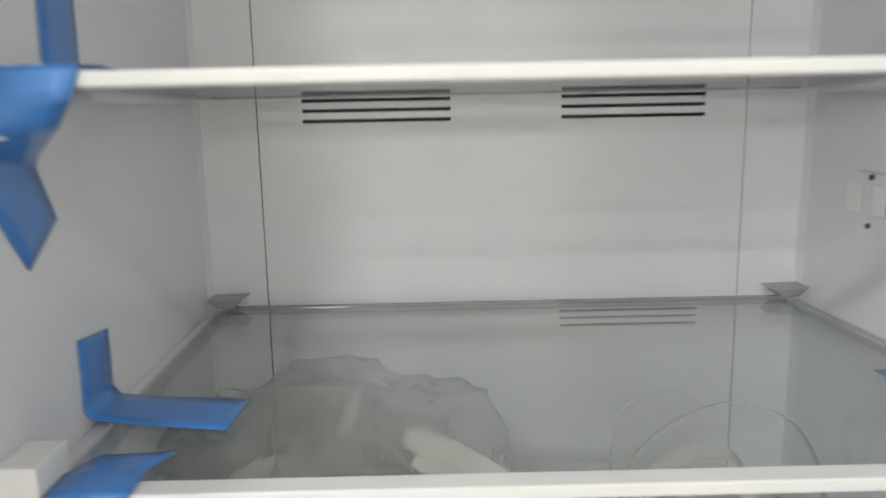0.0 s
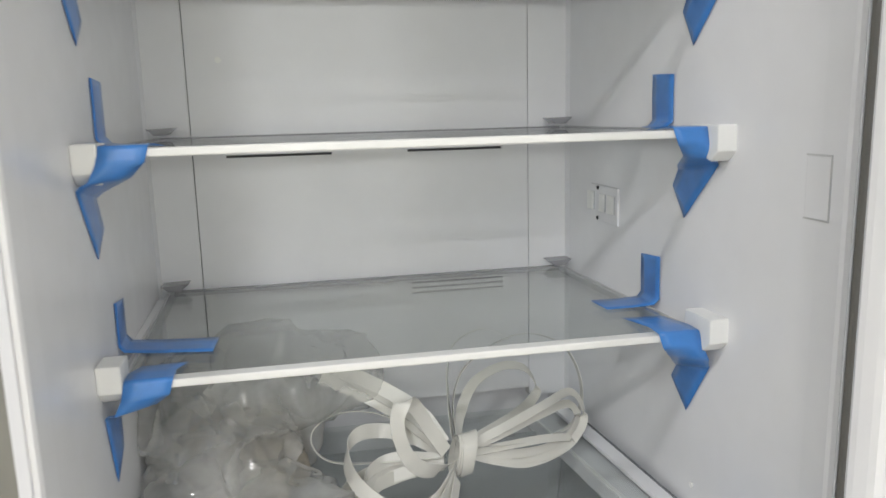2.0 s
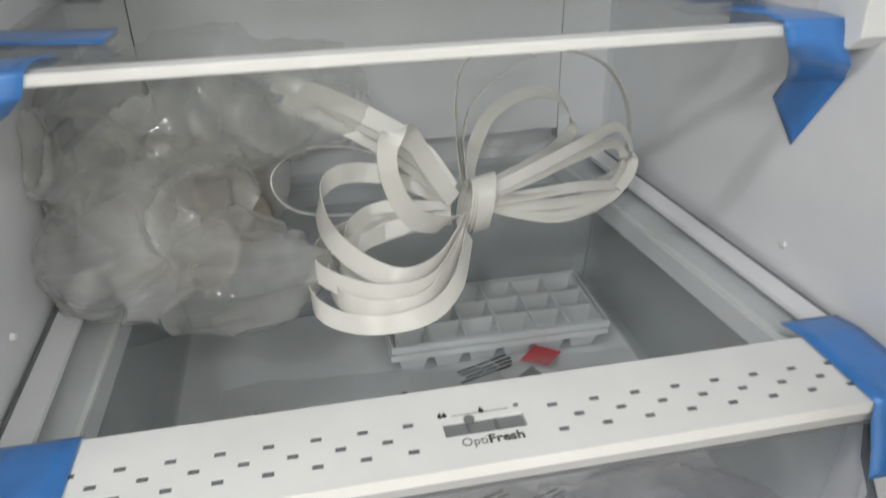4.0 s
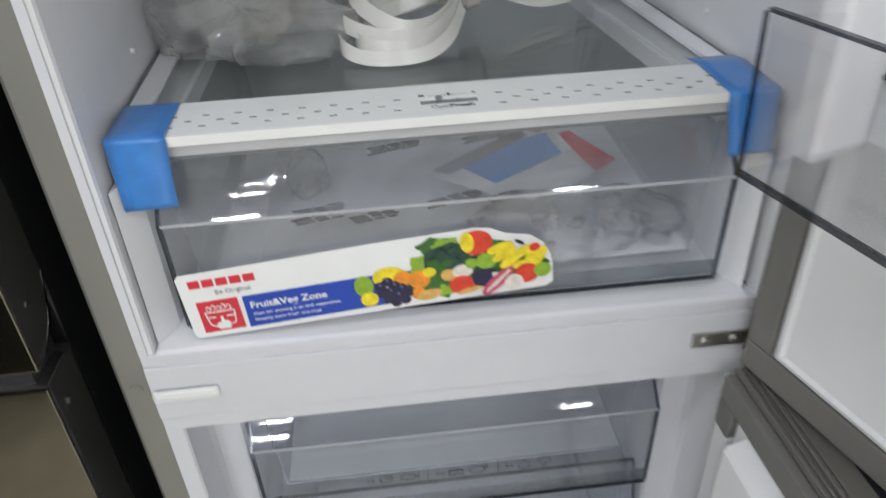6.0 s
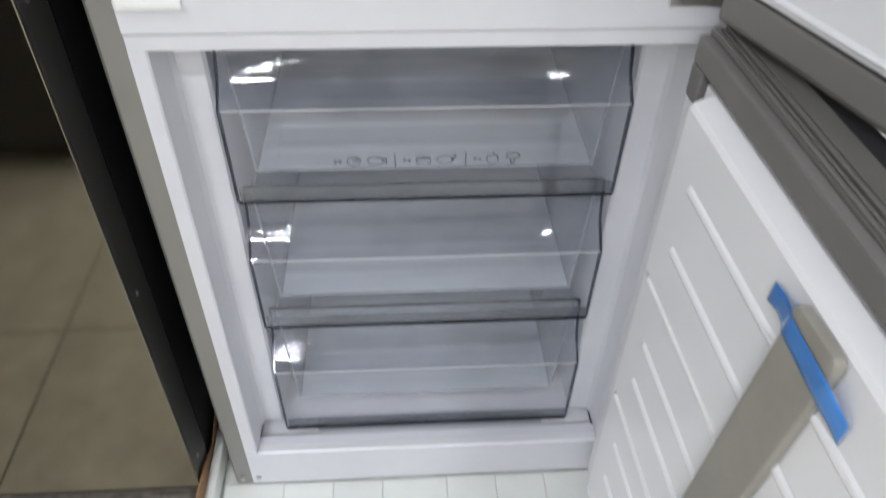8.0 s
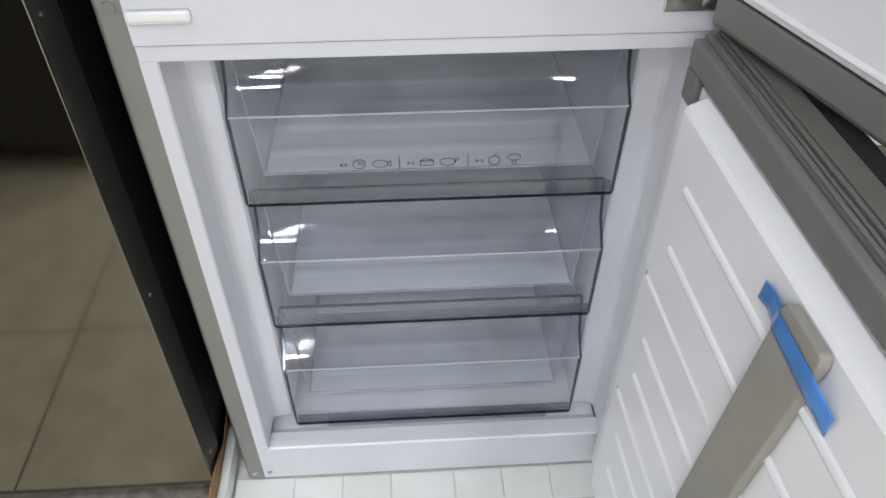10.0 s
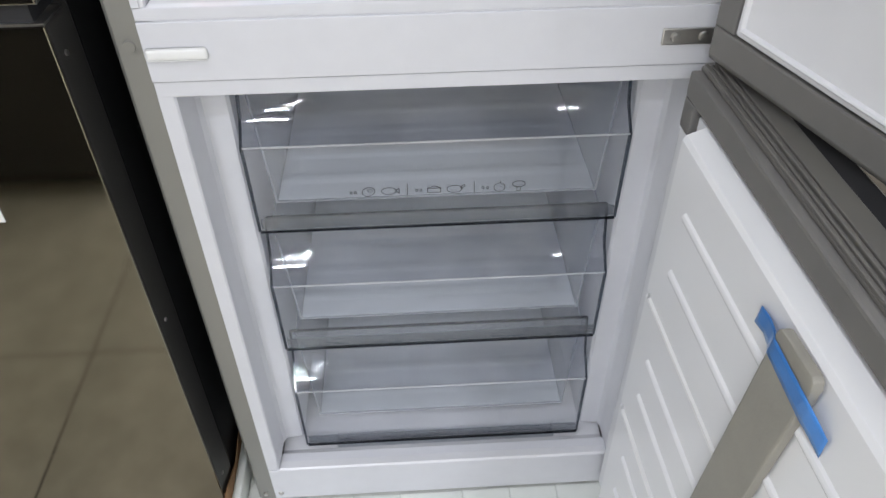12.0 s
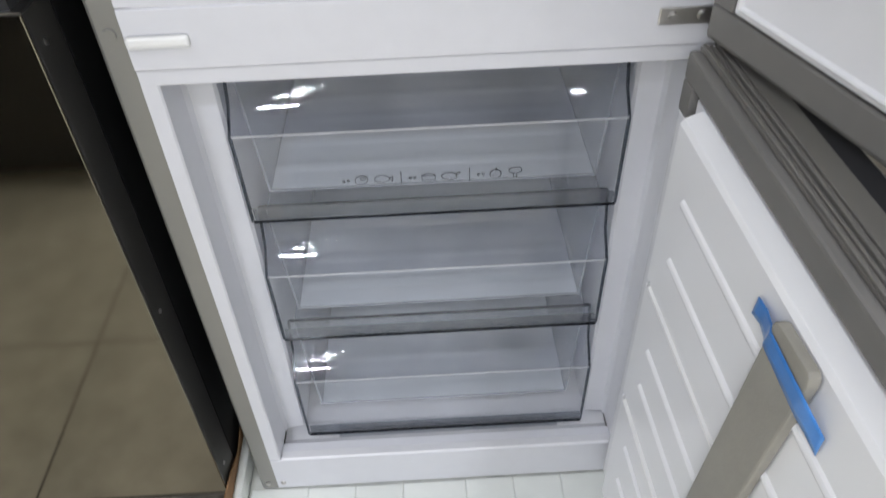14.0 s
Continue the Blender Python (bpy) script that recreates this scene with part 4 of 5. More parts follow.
def strap(pts, width=0.0125, up=(0, 0, 1), closed=False, thick=0.0007, twist=0.0):
    """A flat band along a path; up says which way its width lies."""
    path = smooth_path(pts, closed)
    bm = bmesh.new()
    rows, n = [], len(path)
    for i, p in enumerate(path):
        a = path[(i - 1) % n] if closed or i else path[0]
        b = path[(i + 1) % n] if closed or i + 1 < n else path[-1]
        along = (b - a).normalized()
        u = Vector(up)
        u = (u - along * u.dot(along)).normalized()
        u = Matrix.Rotation(twist * i / n, 3, along) @ u
        w = along.cross(u).normalized()
        ring = [p + u * width / 2 + w * thick / 2, p - u * width / 2 + w * thick / 2, p - u * width / 2 - w * thick / 2, p + u * width / 2 - w * thick / 2]
        for q in ring:
            q.z = max(q.z, 0.9916)
        rows.append([bm.verts.new(q) for q in ring])
    for i in range(n if closed else n - 1):
        r, s = rows[i], rows[(i + 1) % n]
        for k in range(4):
            bm.faces.new((r[k], r[(k + 1) % 4], s[(k + 1) % 4], s[k]))
    if not closed:
        bm.faces.new(rows[0][::-1])
        bm.faces.new(rows[-1])
    bmesh.ops.recalc_face_normals(bm, faces=bm.faces)
    return bm


bundle = thing("strapping_bundle", (0.05, 0.28, 0.991), "knotted bundle of flat white plastic strapping lying on the crisper cover", "strapping")


def band(pts, **kw):
    part("strap", strap(pts, **kw), M_STRAP, bundle)


# upright loop in front of the knot
band([(0.032, 0.262, 1.038), (0.015, 0.262, 1.066), (0.001, 0.255, 1.092), (-0.010, 0.242, 1.104), (-0.020, 0.228, 1.100), (-0.022, 0.218, 1.084), (-0.015, 0.214, 1.062), (-0.001, 0.222, 1.043), (0.018, 0.236, 1.032), (0.036, 0.252, 1.030)], up=(0.85, 0.5, 0.1), width=0.0155)
# broad arc over the coil
band([(0.031, 0.268, 1.034), (0.007, 0.282, 1.046), (-0.021, 0.288, 1.055), (-0.051, 0.284, 1.059), (-0.067, 0.268, 1.054), (-0.070, 0.246, 1.044), (-0.062, 0.222, 1.033), (-0.042, 0.200, 1.022), (-0.017, 0.190, 1.016), (0.012, 0.208, 1.017), (0.038, 0.245, 1.029)], up=(0.25, 0.35, 0.9), width=0.0150)
# the coil below it
band([(0.031, 0.268, 1.028), (-0.011, 0.282, 1.023), (-0.052, 0.268, 1.019), (-0.074, 0.240, 1.020), (-0.078, 0.212, 1.019), (-0.059, 0.190, 1.015), (-0.030, 0.178, 1.012), (0.005, 0.192, 1.011), (0.037, 0.240, 1.023)], up=(0.1, 0.35, 1.0), width=0.0140)
band([(0.028, 0.265, 1.026), (-0.017, 0.276, 1.018), (-0.052, 0.252, 1.012), (-0.068, 0.220, 1.010), (-0.062, 0.186, 1.007), (-0.036, 0.172, 1.004), (-0.001, 0.182, 1.004), (0.035, 0.232, 1.017)], up=(0.0, 0.45, 1.0), width=0.0140)
band([(0.029, 0.262, 1.025), (-0.013, 0.270, 1.014), (-0.058, 0.250, 1.010), (-0.080, 0.214, 1.008), (-0.080, 0.190, 1.003), (-0.064, 0.173, 0.9985), (-0.037, 0.164, 0.9975), (-0.004, 0.170, 0.9985), (0.021, 0.195, 1.006), (0.038, 0.236, 1.020)], up=(-0.1, 0.55, 0.9), width=0.0130)
band([(0.029, 0.262, 1.027), (-0.029, 0.268, 1.012), (-0.058, 0.240, 1.005), (-0.053, 0.208, 1.002), (-0.025, 0.192, 0.9995), (0.008, 0.198, 1.002), (0.036, 0.238, 1.019)], up=(0.1, 0.6, 0.9), width=0.0130)
band([(0.030, 0.264, 1.029), (-0.020, 0.276, 1.030), (-0.048, 0.262, 1.024), (-0.056, 0.234, 1.016), (-0.040, 0.206, 1.008), (-0.010, 0.196, 1.007), (0.020, 0.214, 1.012), (0.038, 0.244, 1.024)], up=(0.3, 0.5, 0.8), width=0.0130)
# loops towards the far wall
band([(0.061, 0.268, 1.040), (0.106, 0.285, 1.049), (0.157, 0.310, 1.058), (0.194, 0.335, 1.059), (0.209, 0.335, 1.043), (0.206, 0.322, 1.023), (0.176, 0.300, 1.008), (0.127, 0.280, 1.005), (0.085, 0.270, 1.018), (0.063, 0.266, 1.028)], up=(0.1, 0.7, 0.8), width=0.0095)
band([(0.061, 0.268, 1.037), (0.102, 0.284, 1.042), (0.153, 0.310, 1.047), (0.193, 0.335, 1.044), (0.203, 0.330, 1.026), (0.177, 0.306, 1.014), (0.128, 0.285, 1.015), (0.066, 0.268, 1.028)], up=(0.0, 0.5, 0.9), width=0.0095)
band([(0.063, 0.268, 1.031), (0.101, 0.278, 1.029), (0.149, 0.292, 1.025), (0.186, 0.308, 1.014), (0.167, 0.296, 1.007), (0.122, 0.281, 1.008), (0.066, 0.267, 1.026)], up=(0.2, 0.8, 0.6), width=0.0095)
# high loops at the back, seen nearly on edge
band([(0.046, 0.275, 1.041), (0.055, 0.330, 1.064), (0.076, 0.365, 1.088), (0.120, 0.385, 1.109), (0.162, 0.390, 1.116), (0.203, 0.390, 1.100), (0.222, 0.380, 1.068), (0.219, 0.360, 1.034), (0.189, 0.330, 1.016), (0.125, 0.290, 1.025), (0.067, 0.270, 1.035)], up=(0.1, 1.0, -0.3), width=0.0120)
band([(0.048, 0.275, 1.041), (0.061, 0.320, 1.054), (0.086, 0.355, 1.074), (0.123, 0.370, 1.085), (0.154, 0.375, 1.077), (0.166, 0.370, 1.050), (0.134, 0.340, 1.038), (0.069, 0.280, 1.040)], up=(0.0, 0.8, 0.5), width=0.0120)
band([(0.042, 0.275, 1.045), (0.050, 0.330, 1.064), (0.058, 0.370, 1.088), (0.073, 0.395, 1.111), (0.110, 0.405, 1.122), (0.140, 0.400, 1.108)], up=(0.3, 0.9, -0.3), width=0.0120)
# thin loop beside the bag
band([(0.031, 0.268, 1.043), (-0.008, 0.290, 1.062), (-0.040, 0.296, 1.075), (-0.073, 0.298, 1.077), (-0.097, 0.292, 1.068), (-0.103, 0.284, 1.055), (-0.093, 0.278, 1.039), (-0.071, 0.278, 1.030), (-0.037, 0.278, 1.027), (0.028, 0.266, 1.030)], up=(0.05, 0.92, -0.30), width=0.0120)
# strands running up and back over the bag
band([(0.031, 0.268, 1.045), (0.011, 0.282, 1.074), (-0.021, 0.302, 1.094), (-0.060, 0.322, 1.111), (-0.095, 0.335, 1.120)], up=(0.3, 0.5, 0.8), width=0.0150)
band([(0.028, 0.266, 1.042), (-0.006, 0.285, 1.069), (-0.046, 0.308, 1.090), (-0.089, 0.328, 1.107)], up=(0.3, 0.5, 0.8), width=0.0140)
band([(0.030, 0.267, 1.043), (0.002, 0.284, 1.070), (-0.034, 0.306, 1.092), (-0.075, 0.330, 1.114)], up=(0.2, 0.8, 0.6), width=0.0125)
# the strap end wound round the knot
for k in range(3):
    x = 0.047 + 0.0040 * k
    band([(x + 0.005 * math.sin(a + 0.4 * k), 0.263 + (0.019 + 0.001 * k) * math.cos(a), 1.033 + (0.020 + 0.001 * k) * math.sin(a)) for a in [math.pi / 4 * i for i in range(8)]], up=(1, 0.25, 0.12 * (k - 1)), closed=True, width=0.0140)


# ---- ice trays and papers in the crisper ----
def ice_tray(z, dx, dy):
    tr = thing("ice_tray", (0.09 + dx, 0.36 + dy, z), "white plastic ice cube tray, stacked, inside the crisper drawer", "ice tray", "ice trays")
    x0, x1, y0, y1 = -0.016 + dx, 0.194 + dx, 0.312 + dy, 0.412 + dy
    nx, ny = 6, 3
    wx, wy = (x1 - x0 - 0.010) / nx, (y1 - y0 - 0.010) / ny
    rim = tub(x0, x1, y0, y1, z - 0.0065, z, 0.0016)
    bmesh.ops.delete(rim, geom=[f for f in rim.faces if abs(f.normal.z) > 0.9 and f.calc_area() > 0.004], context="FACES")
    part("rim", rim, M_TRAY, tr)
    for i in range(nx):
        for j in range(ny):
            cx, cy = x0 + 0.005 + wx * i, y0 + 0.005 + wy * j
            part("cell", tub(cx, cx + wx, cy, cy + wy, z - 0.025, z - 0.0012, 0.0012, 0.0065), M_TRAY, tr)
    return tr


ice_tray(0.8785, -0.003, -0.010)
ice_tray(0.8705, -0.004, -0.011)

M_PRINTFILM = clear("printed_film", (0.98, 0.98, 0.98), 0.06, 1.5, haze=0.17, haze_color=(0.95, 0.95, 0.97), bump=0.5, bump_scale=40, top=1.2, uneven=0.4, crease=0.12)
M_LEAFFILM = clear("leaflet_film", (0.99, 0.99, 0.99), 0.06, 1.5, haze=0.07, haze_color=(0.95, 0.95, 0.97), bump=0.5, bump_scale=40, uneven=0.4)
M_EGGWRAP = clear("egg_rack_wrap", (0.97, 0.97, 0.98), 0.08, 1.5, haze=0.30, haze_color=(0.95, 0.95, 0.99), bump=0.4, bump_scale=40, top=1.2, uneven=0.4, crease=0.25)


def film_sheet(x0, x1, y0, y1, base, lift, seed, n=26):
    """A slack sheet of film: a grid with folds."""
    rows = []
    for j in range(n + 1):
        row = []
        for i in range(n + 1):
            x, y = x0 + (x1 - x0) * i / n, y0 + (y1 - y0) * j / n
            p = Vector((x / 0.05 + seed, y / 0.05, seed * 2.0))
            f = noise.voronoi(p)[0]
            z = base + lift * (0.5 + 0.5 * noise.noise(p * 0.6)) + 0.006 * (f[1] - f[0])
            row.append((x, y, z))
        rows.append(row)
    bm = bmesh.new()
    grid = [[bm.verts.new(p) for p in row] for row in rows]
    for j in range(n):
        for i in range(n):
            bm.faces.new((grid[j][i], grid[j][i + 1], grid[j + 1][i + 1], grid[j + 1][i]))
    return bm


manual = thing("manual_bag", (-0.04, 0.15, 0.842), "clear plastic bag with printed warnings and papers, in the crisper drawer", "plastic bag")
part("film", film_sheet(-0.17, 0.075, 0.050, 0.300, 0.848, 0.020, 3.0, 40), M_PRINTFILM, manual, smooth=True)


def print_block(x, y, w, lines, pitch, turn, z=0.884):
    """Lines of unreadable print on the bag, as slanted bars."""
    for k in range(lines):
        x0 = -w / 2 + 0.003 * (k % 3)
        for q, share in enumerate((0.34, 0.22, 0.30)):
            x1 = min(x0 + w * share, w / 2 - 0.002 * ((k + q) % 3))
            bm = box(x0, x1, -0.0011, 0.0011, 0, 0.0003)
            bmesh.ops.transform(bm, matrix=Matrix.Translation((x, y - pitch * k, z + 0.0005 * k + 0.0012 * noise.noise(Vector((k * 0.7, q * 1.3, x * 40))))) @ pose(0, 0, 0, 30, 0, turn + 5 * noise.noise(Vector((q * 0.9 + k, x * 30, 0)))), verts=bm.verts)
            part("print_line", bm, M_INK, manual)
            x0 = x1 + 0.0018


print_block(-0.115, 0.105, 0.050, 6, 0.0055, 14)
print_block(-0.065, 0.085, 0.046, 3, 0.0055, 10)
print_block(-0.040, 0.225, 0.060, 4, 0.006, 16)
print_block(0.010, 0.105, 0.055, 4, 0.005, 16)
print_block(0.055, 0.100, 0.040, 3, 0.005, 20)
print_block(0.066, 0.296, 0.058, 4, 0.006, 18, 0.853)
foil = thing("parts_bag", (-0.130, 0.21, 0.845), "small crumpled clear bag of fittings in the crisper drawer", "plastic bag")
film(crumple((-0.132, 0.205, 0.866), (0.022, 0.030, 0.026), 8, 4, 0.4, 0.8445, cell=0.016), M_FILM, foil)
part("fitting", crumple((-0.130, 0.205, 0.856), (0.010, 0.014, 0.010), 9, 3, 0.3, 0.8445, cell=0.01), M_GREY, foil, smooth=True)

leaf = thing("leaflet", (0.10, 0.19, 0.852), "folded leaflet in blue, white and red inside a clear bag", "leaflet")


def card(name, pts, material, z, parent, label=""):
    """A flat piece of card, sloping up towards the back."""
    bm = bmesh.new()
    bm.faces.new([bm.verts.new((x, y, z + 0.08 * (y - 0.1))) for x, y in pts])
    bm.normal_update()
    bmesh.ops.solidify(bm, geom=list(bm.faces), thickness=0.0006)
    return part(name, bm, material, parent, label)


card("page", [(0.000, 0.172), (0.075, 0.112), (0.182, 0.170), (0.150, 0.232), (0.100, 0.252)], M_PAPER, 0.8628, leaf, "white folded page")
card("blue_panel", [(0.028, 0.183), (0.057, 0.150), (0.134, 0.196), (0.126, 0.240), (0.060, 0.218)], surface("leaflet_blue", (0.05, 0.27, 0.74), 0.35, vary=0.06, scale=60), 0.8642, leaf)
card("red_panel", [(0.140, 0.235), (0.152, 0.240), (0.186, 0.174), (0.160, 0.157), (0.150, 0.190)], M_RED, 0.8642, leaf)
card("grey_panel", [(-0.004, 0.182), (0.012, 0.172), (0.105, 0.236), (0.098, 0.252)], M_GASKET, 0.8646, leaf)
card("red_mark", [(0.098, 0.288), (0.122, 0.276), (0.140, 0.292), (0.118, 0.306)], M_RED, 0.842, leaf)
part("film", film_sheet(-0.01, 0.20, 0.105, 0.265, 0.866, 0.014, 7.0), M_LEAFFILM, leaf, smooth=True)
egg = thing("egg_rack", (0.14, 0.09, 0.842), "clear egg rack wrapped in thin film, in the crisper drawer", "egg rack")
for i in range(5):
    for j in range(2):
        bm = bmesh.new()
        bmesh.ops.create_cone(bm, cap_ends=False, segments=24, radius1=0.012, radius2=0.017, depth=0.022)
        bmesh.ops.transform(bm, matrix=Matrix.Translation((0.048 + 0.036 * i, 0.062 + 0.036 * j, 0.8555)), verts=bm.verts)
        bm.normal_update()
        bmesh.ops.solidify(bm, geom=list(bm.faces), thickness=0.001)
        part("egg_cup", bm, M_PLASTIC, egg, smooth=True)
film(crumple((0.120, 0.082, 0.860), (0.100, 0.046, 0.024), 12, 5, 0.25, 0.8445, cell=0.04), M_EGGWRAP, egg)

# ---- sticker on the crisper front ----
SM = Matrix.Translation((-0.224, 0.0105, 0.8205)) @ pose(0, 0, 0, 90, 0, 0) @ pose(0, 0, 0, 0, 0, 4.1)
sticker = thing("sticker", (-0.07, 0.0105, 0.822), "white advertising sticker with fruit and vegetables on the crisper front", "sticker")


def on_sticker(name, pts, material, up, label="", parent=None):
    bm = bmesh.new()
    bm.faces.new([bm.verts.new((u, v, up)) for u, v in pts])
    bm.normal_update()
    bmesh.ops.solidify(bm, geom=list(bm.faces), thickness=0.0004)
    bmesh.ops.transform(bm, matrix=SM, verts=bm.verts)
    bmesh.ops.recalc_face_normals(bm, faces=bm.faces)
    return part(name, bm, material, parent or sticker, label)


def ring_pts(u, v, ru, rv, turn=0.0, n=18, wob=0.0):
    out = []
    for k in range(n):
        a = 2 * math.pi * k / n
        r = 1 + wob * math.sin(5 * a + u * 900)
        x, y = ru * r * math.cos(a), rv * r * math.sin(a)
        c, s = math.cos(radians(turn)), math.sin(radians(turn))
        out.append((u + x * c - y * s, v + x * s + y * c))
    return out


on_sticker("card", [(0.003, 0.0), (0.302, 0.0), (0.308, 0.004), (0.3085, 0.022), (0.3065, 0.034), (0.301, 0.046), (0.290, 0.055), (0.270, 0.060), (0.258, 0.067), (0.244, 0.0695), (0.230, 0.0690), (0.160, 0.0690), (0.080, 0.0670), (0.003, 0.0655), (0.0, 0.062), (0.0, 0.004)], M_STICK, 0.0, "white card with rounded corners")
on_sticker("blue_band", [(0.0475, 0.0045), (0.170, 0.0065), (0.160, 0.0380), (0.0480, 0.0370)], M_BLUE, 0.0006)
red = on_sticker("red_square", [(0.0095, 0.0050), (0.0440, 0.0055), (0.0440, 0.0375), (0.0100, 0.0370)], M_RED, 0.0006)
# basket and hand drawn in white lines
for a, b, w in (((0.0165, 0.013), (0.0145, 0.026), 0.001), ((0.0165, 0.013), (0.022, 0.010), 0.001), ((0.0390, 0.026), (0.0375, 0.013), 0.001), ((0.032, 0.011), (0.0375, 0.013), 0.001), ((0.0145, 0.026), (0.0390, 0.026), 0.001), ((0.0155, 0.0205), (0.0225, 0.0205), 0.001), ((0.0315, 0.0205), (0.0385, 0.0205), 0.001)):
    du, dv = b[0] - a[0], b[1] - a[1]
    ln = math.hypot(du, dv)
    nu, nv = -dv / ln * w / 2, du / ln * w / 2
    on_sticker("icon_line", [(a[0] - nu, a[1] - nv), (b[0] - nu, b[1] - nv), (b[0] + nu, b[1] + nv), (a[0] + nu, a[1] + nv)], M_STICK, 0.0012, parent=red)
on_sticker("icon_hand", [(0.0225, 0.0075), (0.0320, 0.0075), (0.0330, 0.0135), (0.0315, 0.0155), (0.0285, 0.0160), (0.0282, 0.0205), (0.0262, 0.0205), (0.0258, 0.0150), (0.0225, 0.0140), (0.0210, 0.0120)], M_STICK, 0.0012, parent=red)
for k in range(5):
    on_sticker("icon_leaf", ring_pts(0.0185 + 0.0042 * k, 0.0295 + 0.0012 * (k % 2), 0.0019, 0.0027), M_STICK, 0.0012, parent=red)
    on_sticker("icon_core", ring_pts(0.0185 + 0.0042 * k, 0.0295 + 0.0012 * (k % 2), 0.0012, 0.0019), M_RED, 0.0018, parent=red)
# maker's mark, as plain red blocks
for k in range(5):
    u = 0.009 + 0.0112 * k
    on_sticker("mark_block", [(u, 0.0515), (u + 0.0092, 0.0517), (u + 0.0092, 0.0590), (u, 0.0588)], M_RED, 0.0006)
lettering("motto", "Be Original.", 0.0062, SM @ pose(0.0285, 0.0435, 0.0007), M_SLIDER, sticker, width=0.030)
lettering("headline", "Fruit&Veg Zone", 0.0092, SM @ pose(0.0530, 0.0240, 0.0009), M_STICK, sticker, bold=0.0002, width=0.0640)
lettering("small_print", "Ideal for storing fruit and vegetables", 0.0044, SM @ pose(0.0535, 0.0165, 0.0009), M_STICK, sticker, width=0.0730)
lettering("small_print", "keeping them fresh and crisp", 0.0044, SM @ pose(0.0535, 0.0103, 0.0009), M_STICK, sticker, width=0.0560)

INKS = {}


def ink(name, color):
    if name not in INKS:
        INKS[name] = surface("ink_" + name, color, 0.4, vary=0.18, scale=160)
    return INKS[name]


GREEN, LIME, YELLOW, ORANGE, PURPLE, TOMATO, PALE, DEEP, MAUVE, TAN = (ink("green", (0.035, 0.13, 0.02)), ink("lime", (0.26, 0.42, 0.03)), ink("yellow", (0.85, 0.68, 0.02)), ink("orange", (0.85, 0.30, 0.02)),
    ink("purple", (0.02, 0.015, 0.06)), ink("tomato", (0.70, 0.05, 0.02)), ink("pale", (0.80, 0.74, 0.66)), ink("deep_green", (0.022, 0.065, 0.045)), ink("mauve", (0.55, 0.08, 0.15)), ink("tan", (0.70, 0.42, 0.12)))
LAYER = [0.0010]


def fruit(name, x, y, rx, ry, material, turn=0.0, wob=0.0):
    """One printed fruit; x, y and radii in sheet units of a 596 wide strip."""
    yb = 508 - 0.151 * (x - 312)
    sh = 0.36 * (1 - (x - 312) / 596)
    LAYER[0] += 0.00003
    return on_sticker(name, ring_pts((x - 312 + sh * (yb - y)) * 0.000517, (yb - y) * 0.0006, rx * 0.00058, ry * 0.00066, turn, 16, wob), material, LAYER[0])


fruit("leaf_bed", 745, 400, 105, 26, DEEP, 3, 0.06)
fruit("leaf_bed", 840, 388, 52, 22, GREEN, 3, 0.08)
fruit("broccoli_stalk", 690, 385, 20, 18, LIME, 20, 0.2)
fruit("lettuce", 705, 350, 22, 10, GREEN, 8, 0.2)
fruit("lettuce", 728, 348, 20, 9, LIME, 0, 0.2)
fruit("lettuce", 805, 350, 18, 10, GREEN, 0, 0.2)
fruit("broccoli", 728, 372, 34, 23, DEEP, 10, 0.10)
fruit("broccoli_head", 712, 380, 14, 10, GREEN, 0, 0.15)
fruit("parsley", 715, 412, 26, 24, GREEN, 0, 0.25)
fruit("parsley", 726, 425, 12, 9, LIME, 0, 0.25)
fruit("apple", 780, 345, 23, 18, TOMATO)
fruit("apple_cheek", 764, 345, 10, 15, YELLOW)
fruit("grapefruit", 632, 402, 24, 15, YELLOW)
fruit("orange", 655, 405, 13, 12, ORANGE)
fruit("orange", 683, 406, 16, 14, ORANGE)
fruit("orange", 700, 394, 10, 7, YELLOW)
fruit("orange", 682, 430, 11, 9, ORANGE)
fruit("carrot", 700, 432, 19, 8, TAN, 10)
fruit("pear", 590, 418, 14, 16, LIME)
fruit("pear", 600, 440, 13, 11, YELLOW)
for k, (gx, gy) in enumerate(((617, 418), (629, 410), (641, 416), (653, 420), (664, 428), (622, 430), (635, 426), (648, 432), (660, 440), (632, 440), (645, 445), (620, 424), (640, 436))):
    fruit("grape", gx, gy, 8, 7, PURPLE)
fruit("potato", 733, 398, 12, 9, TAN)
fruit("mushroom", 756, 391, 15, 10, PALE)
fruit("tomato", 755, 414, 19, 14, TOMATO)
fruit("stem_root", 768, 424, 20, 4, TAN, 10)
fruit("lime", 796, 374, 15, 12, LIME)
fruit("lime", 771, 378, 9, 8, LIME)
fruit("aubergine", 795, 402, 20, 14, PURPLE)
fruit("garlic", 812, 398, 5, 6, PALE, 40)
for bx, by, tn in ((820, 352, 15), (826, 362, 30), (838, 372, 35), (858, 358, 20), (872, 368, 50), (862, 378, 8), (885, 366, 60)):
    fruit("banana", bx, by, 20, 7, YELLOW, tn)
fruit("banana_tip", 853, 342, 8, 2.5, INKS["purple"], -35)
fruit("pepper", 878, 350, 8, 6, TOMATO)
fruit("tomato", 864, 394, 18, 15, TOMATO)
fruit("lime", 890, 388, 13, 11, LIME)
fruit("radicchio", 815, 408, 32, 9, MAUVE, 42)
fruit("radicchio_rib", 815, 408, 26, 2.2, PALE, 42)
fruit("radicchio_rib", 822, 402, 18, 1.6, PALE, 48)
fruit("onion", 842, 410, 14, 13, PALE)

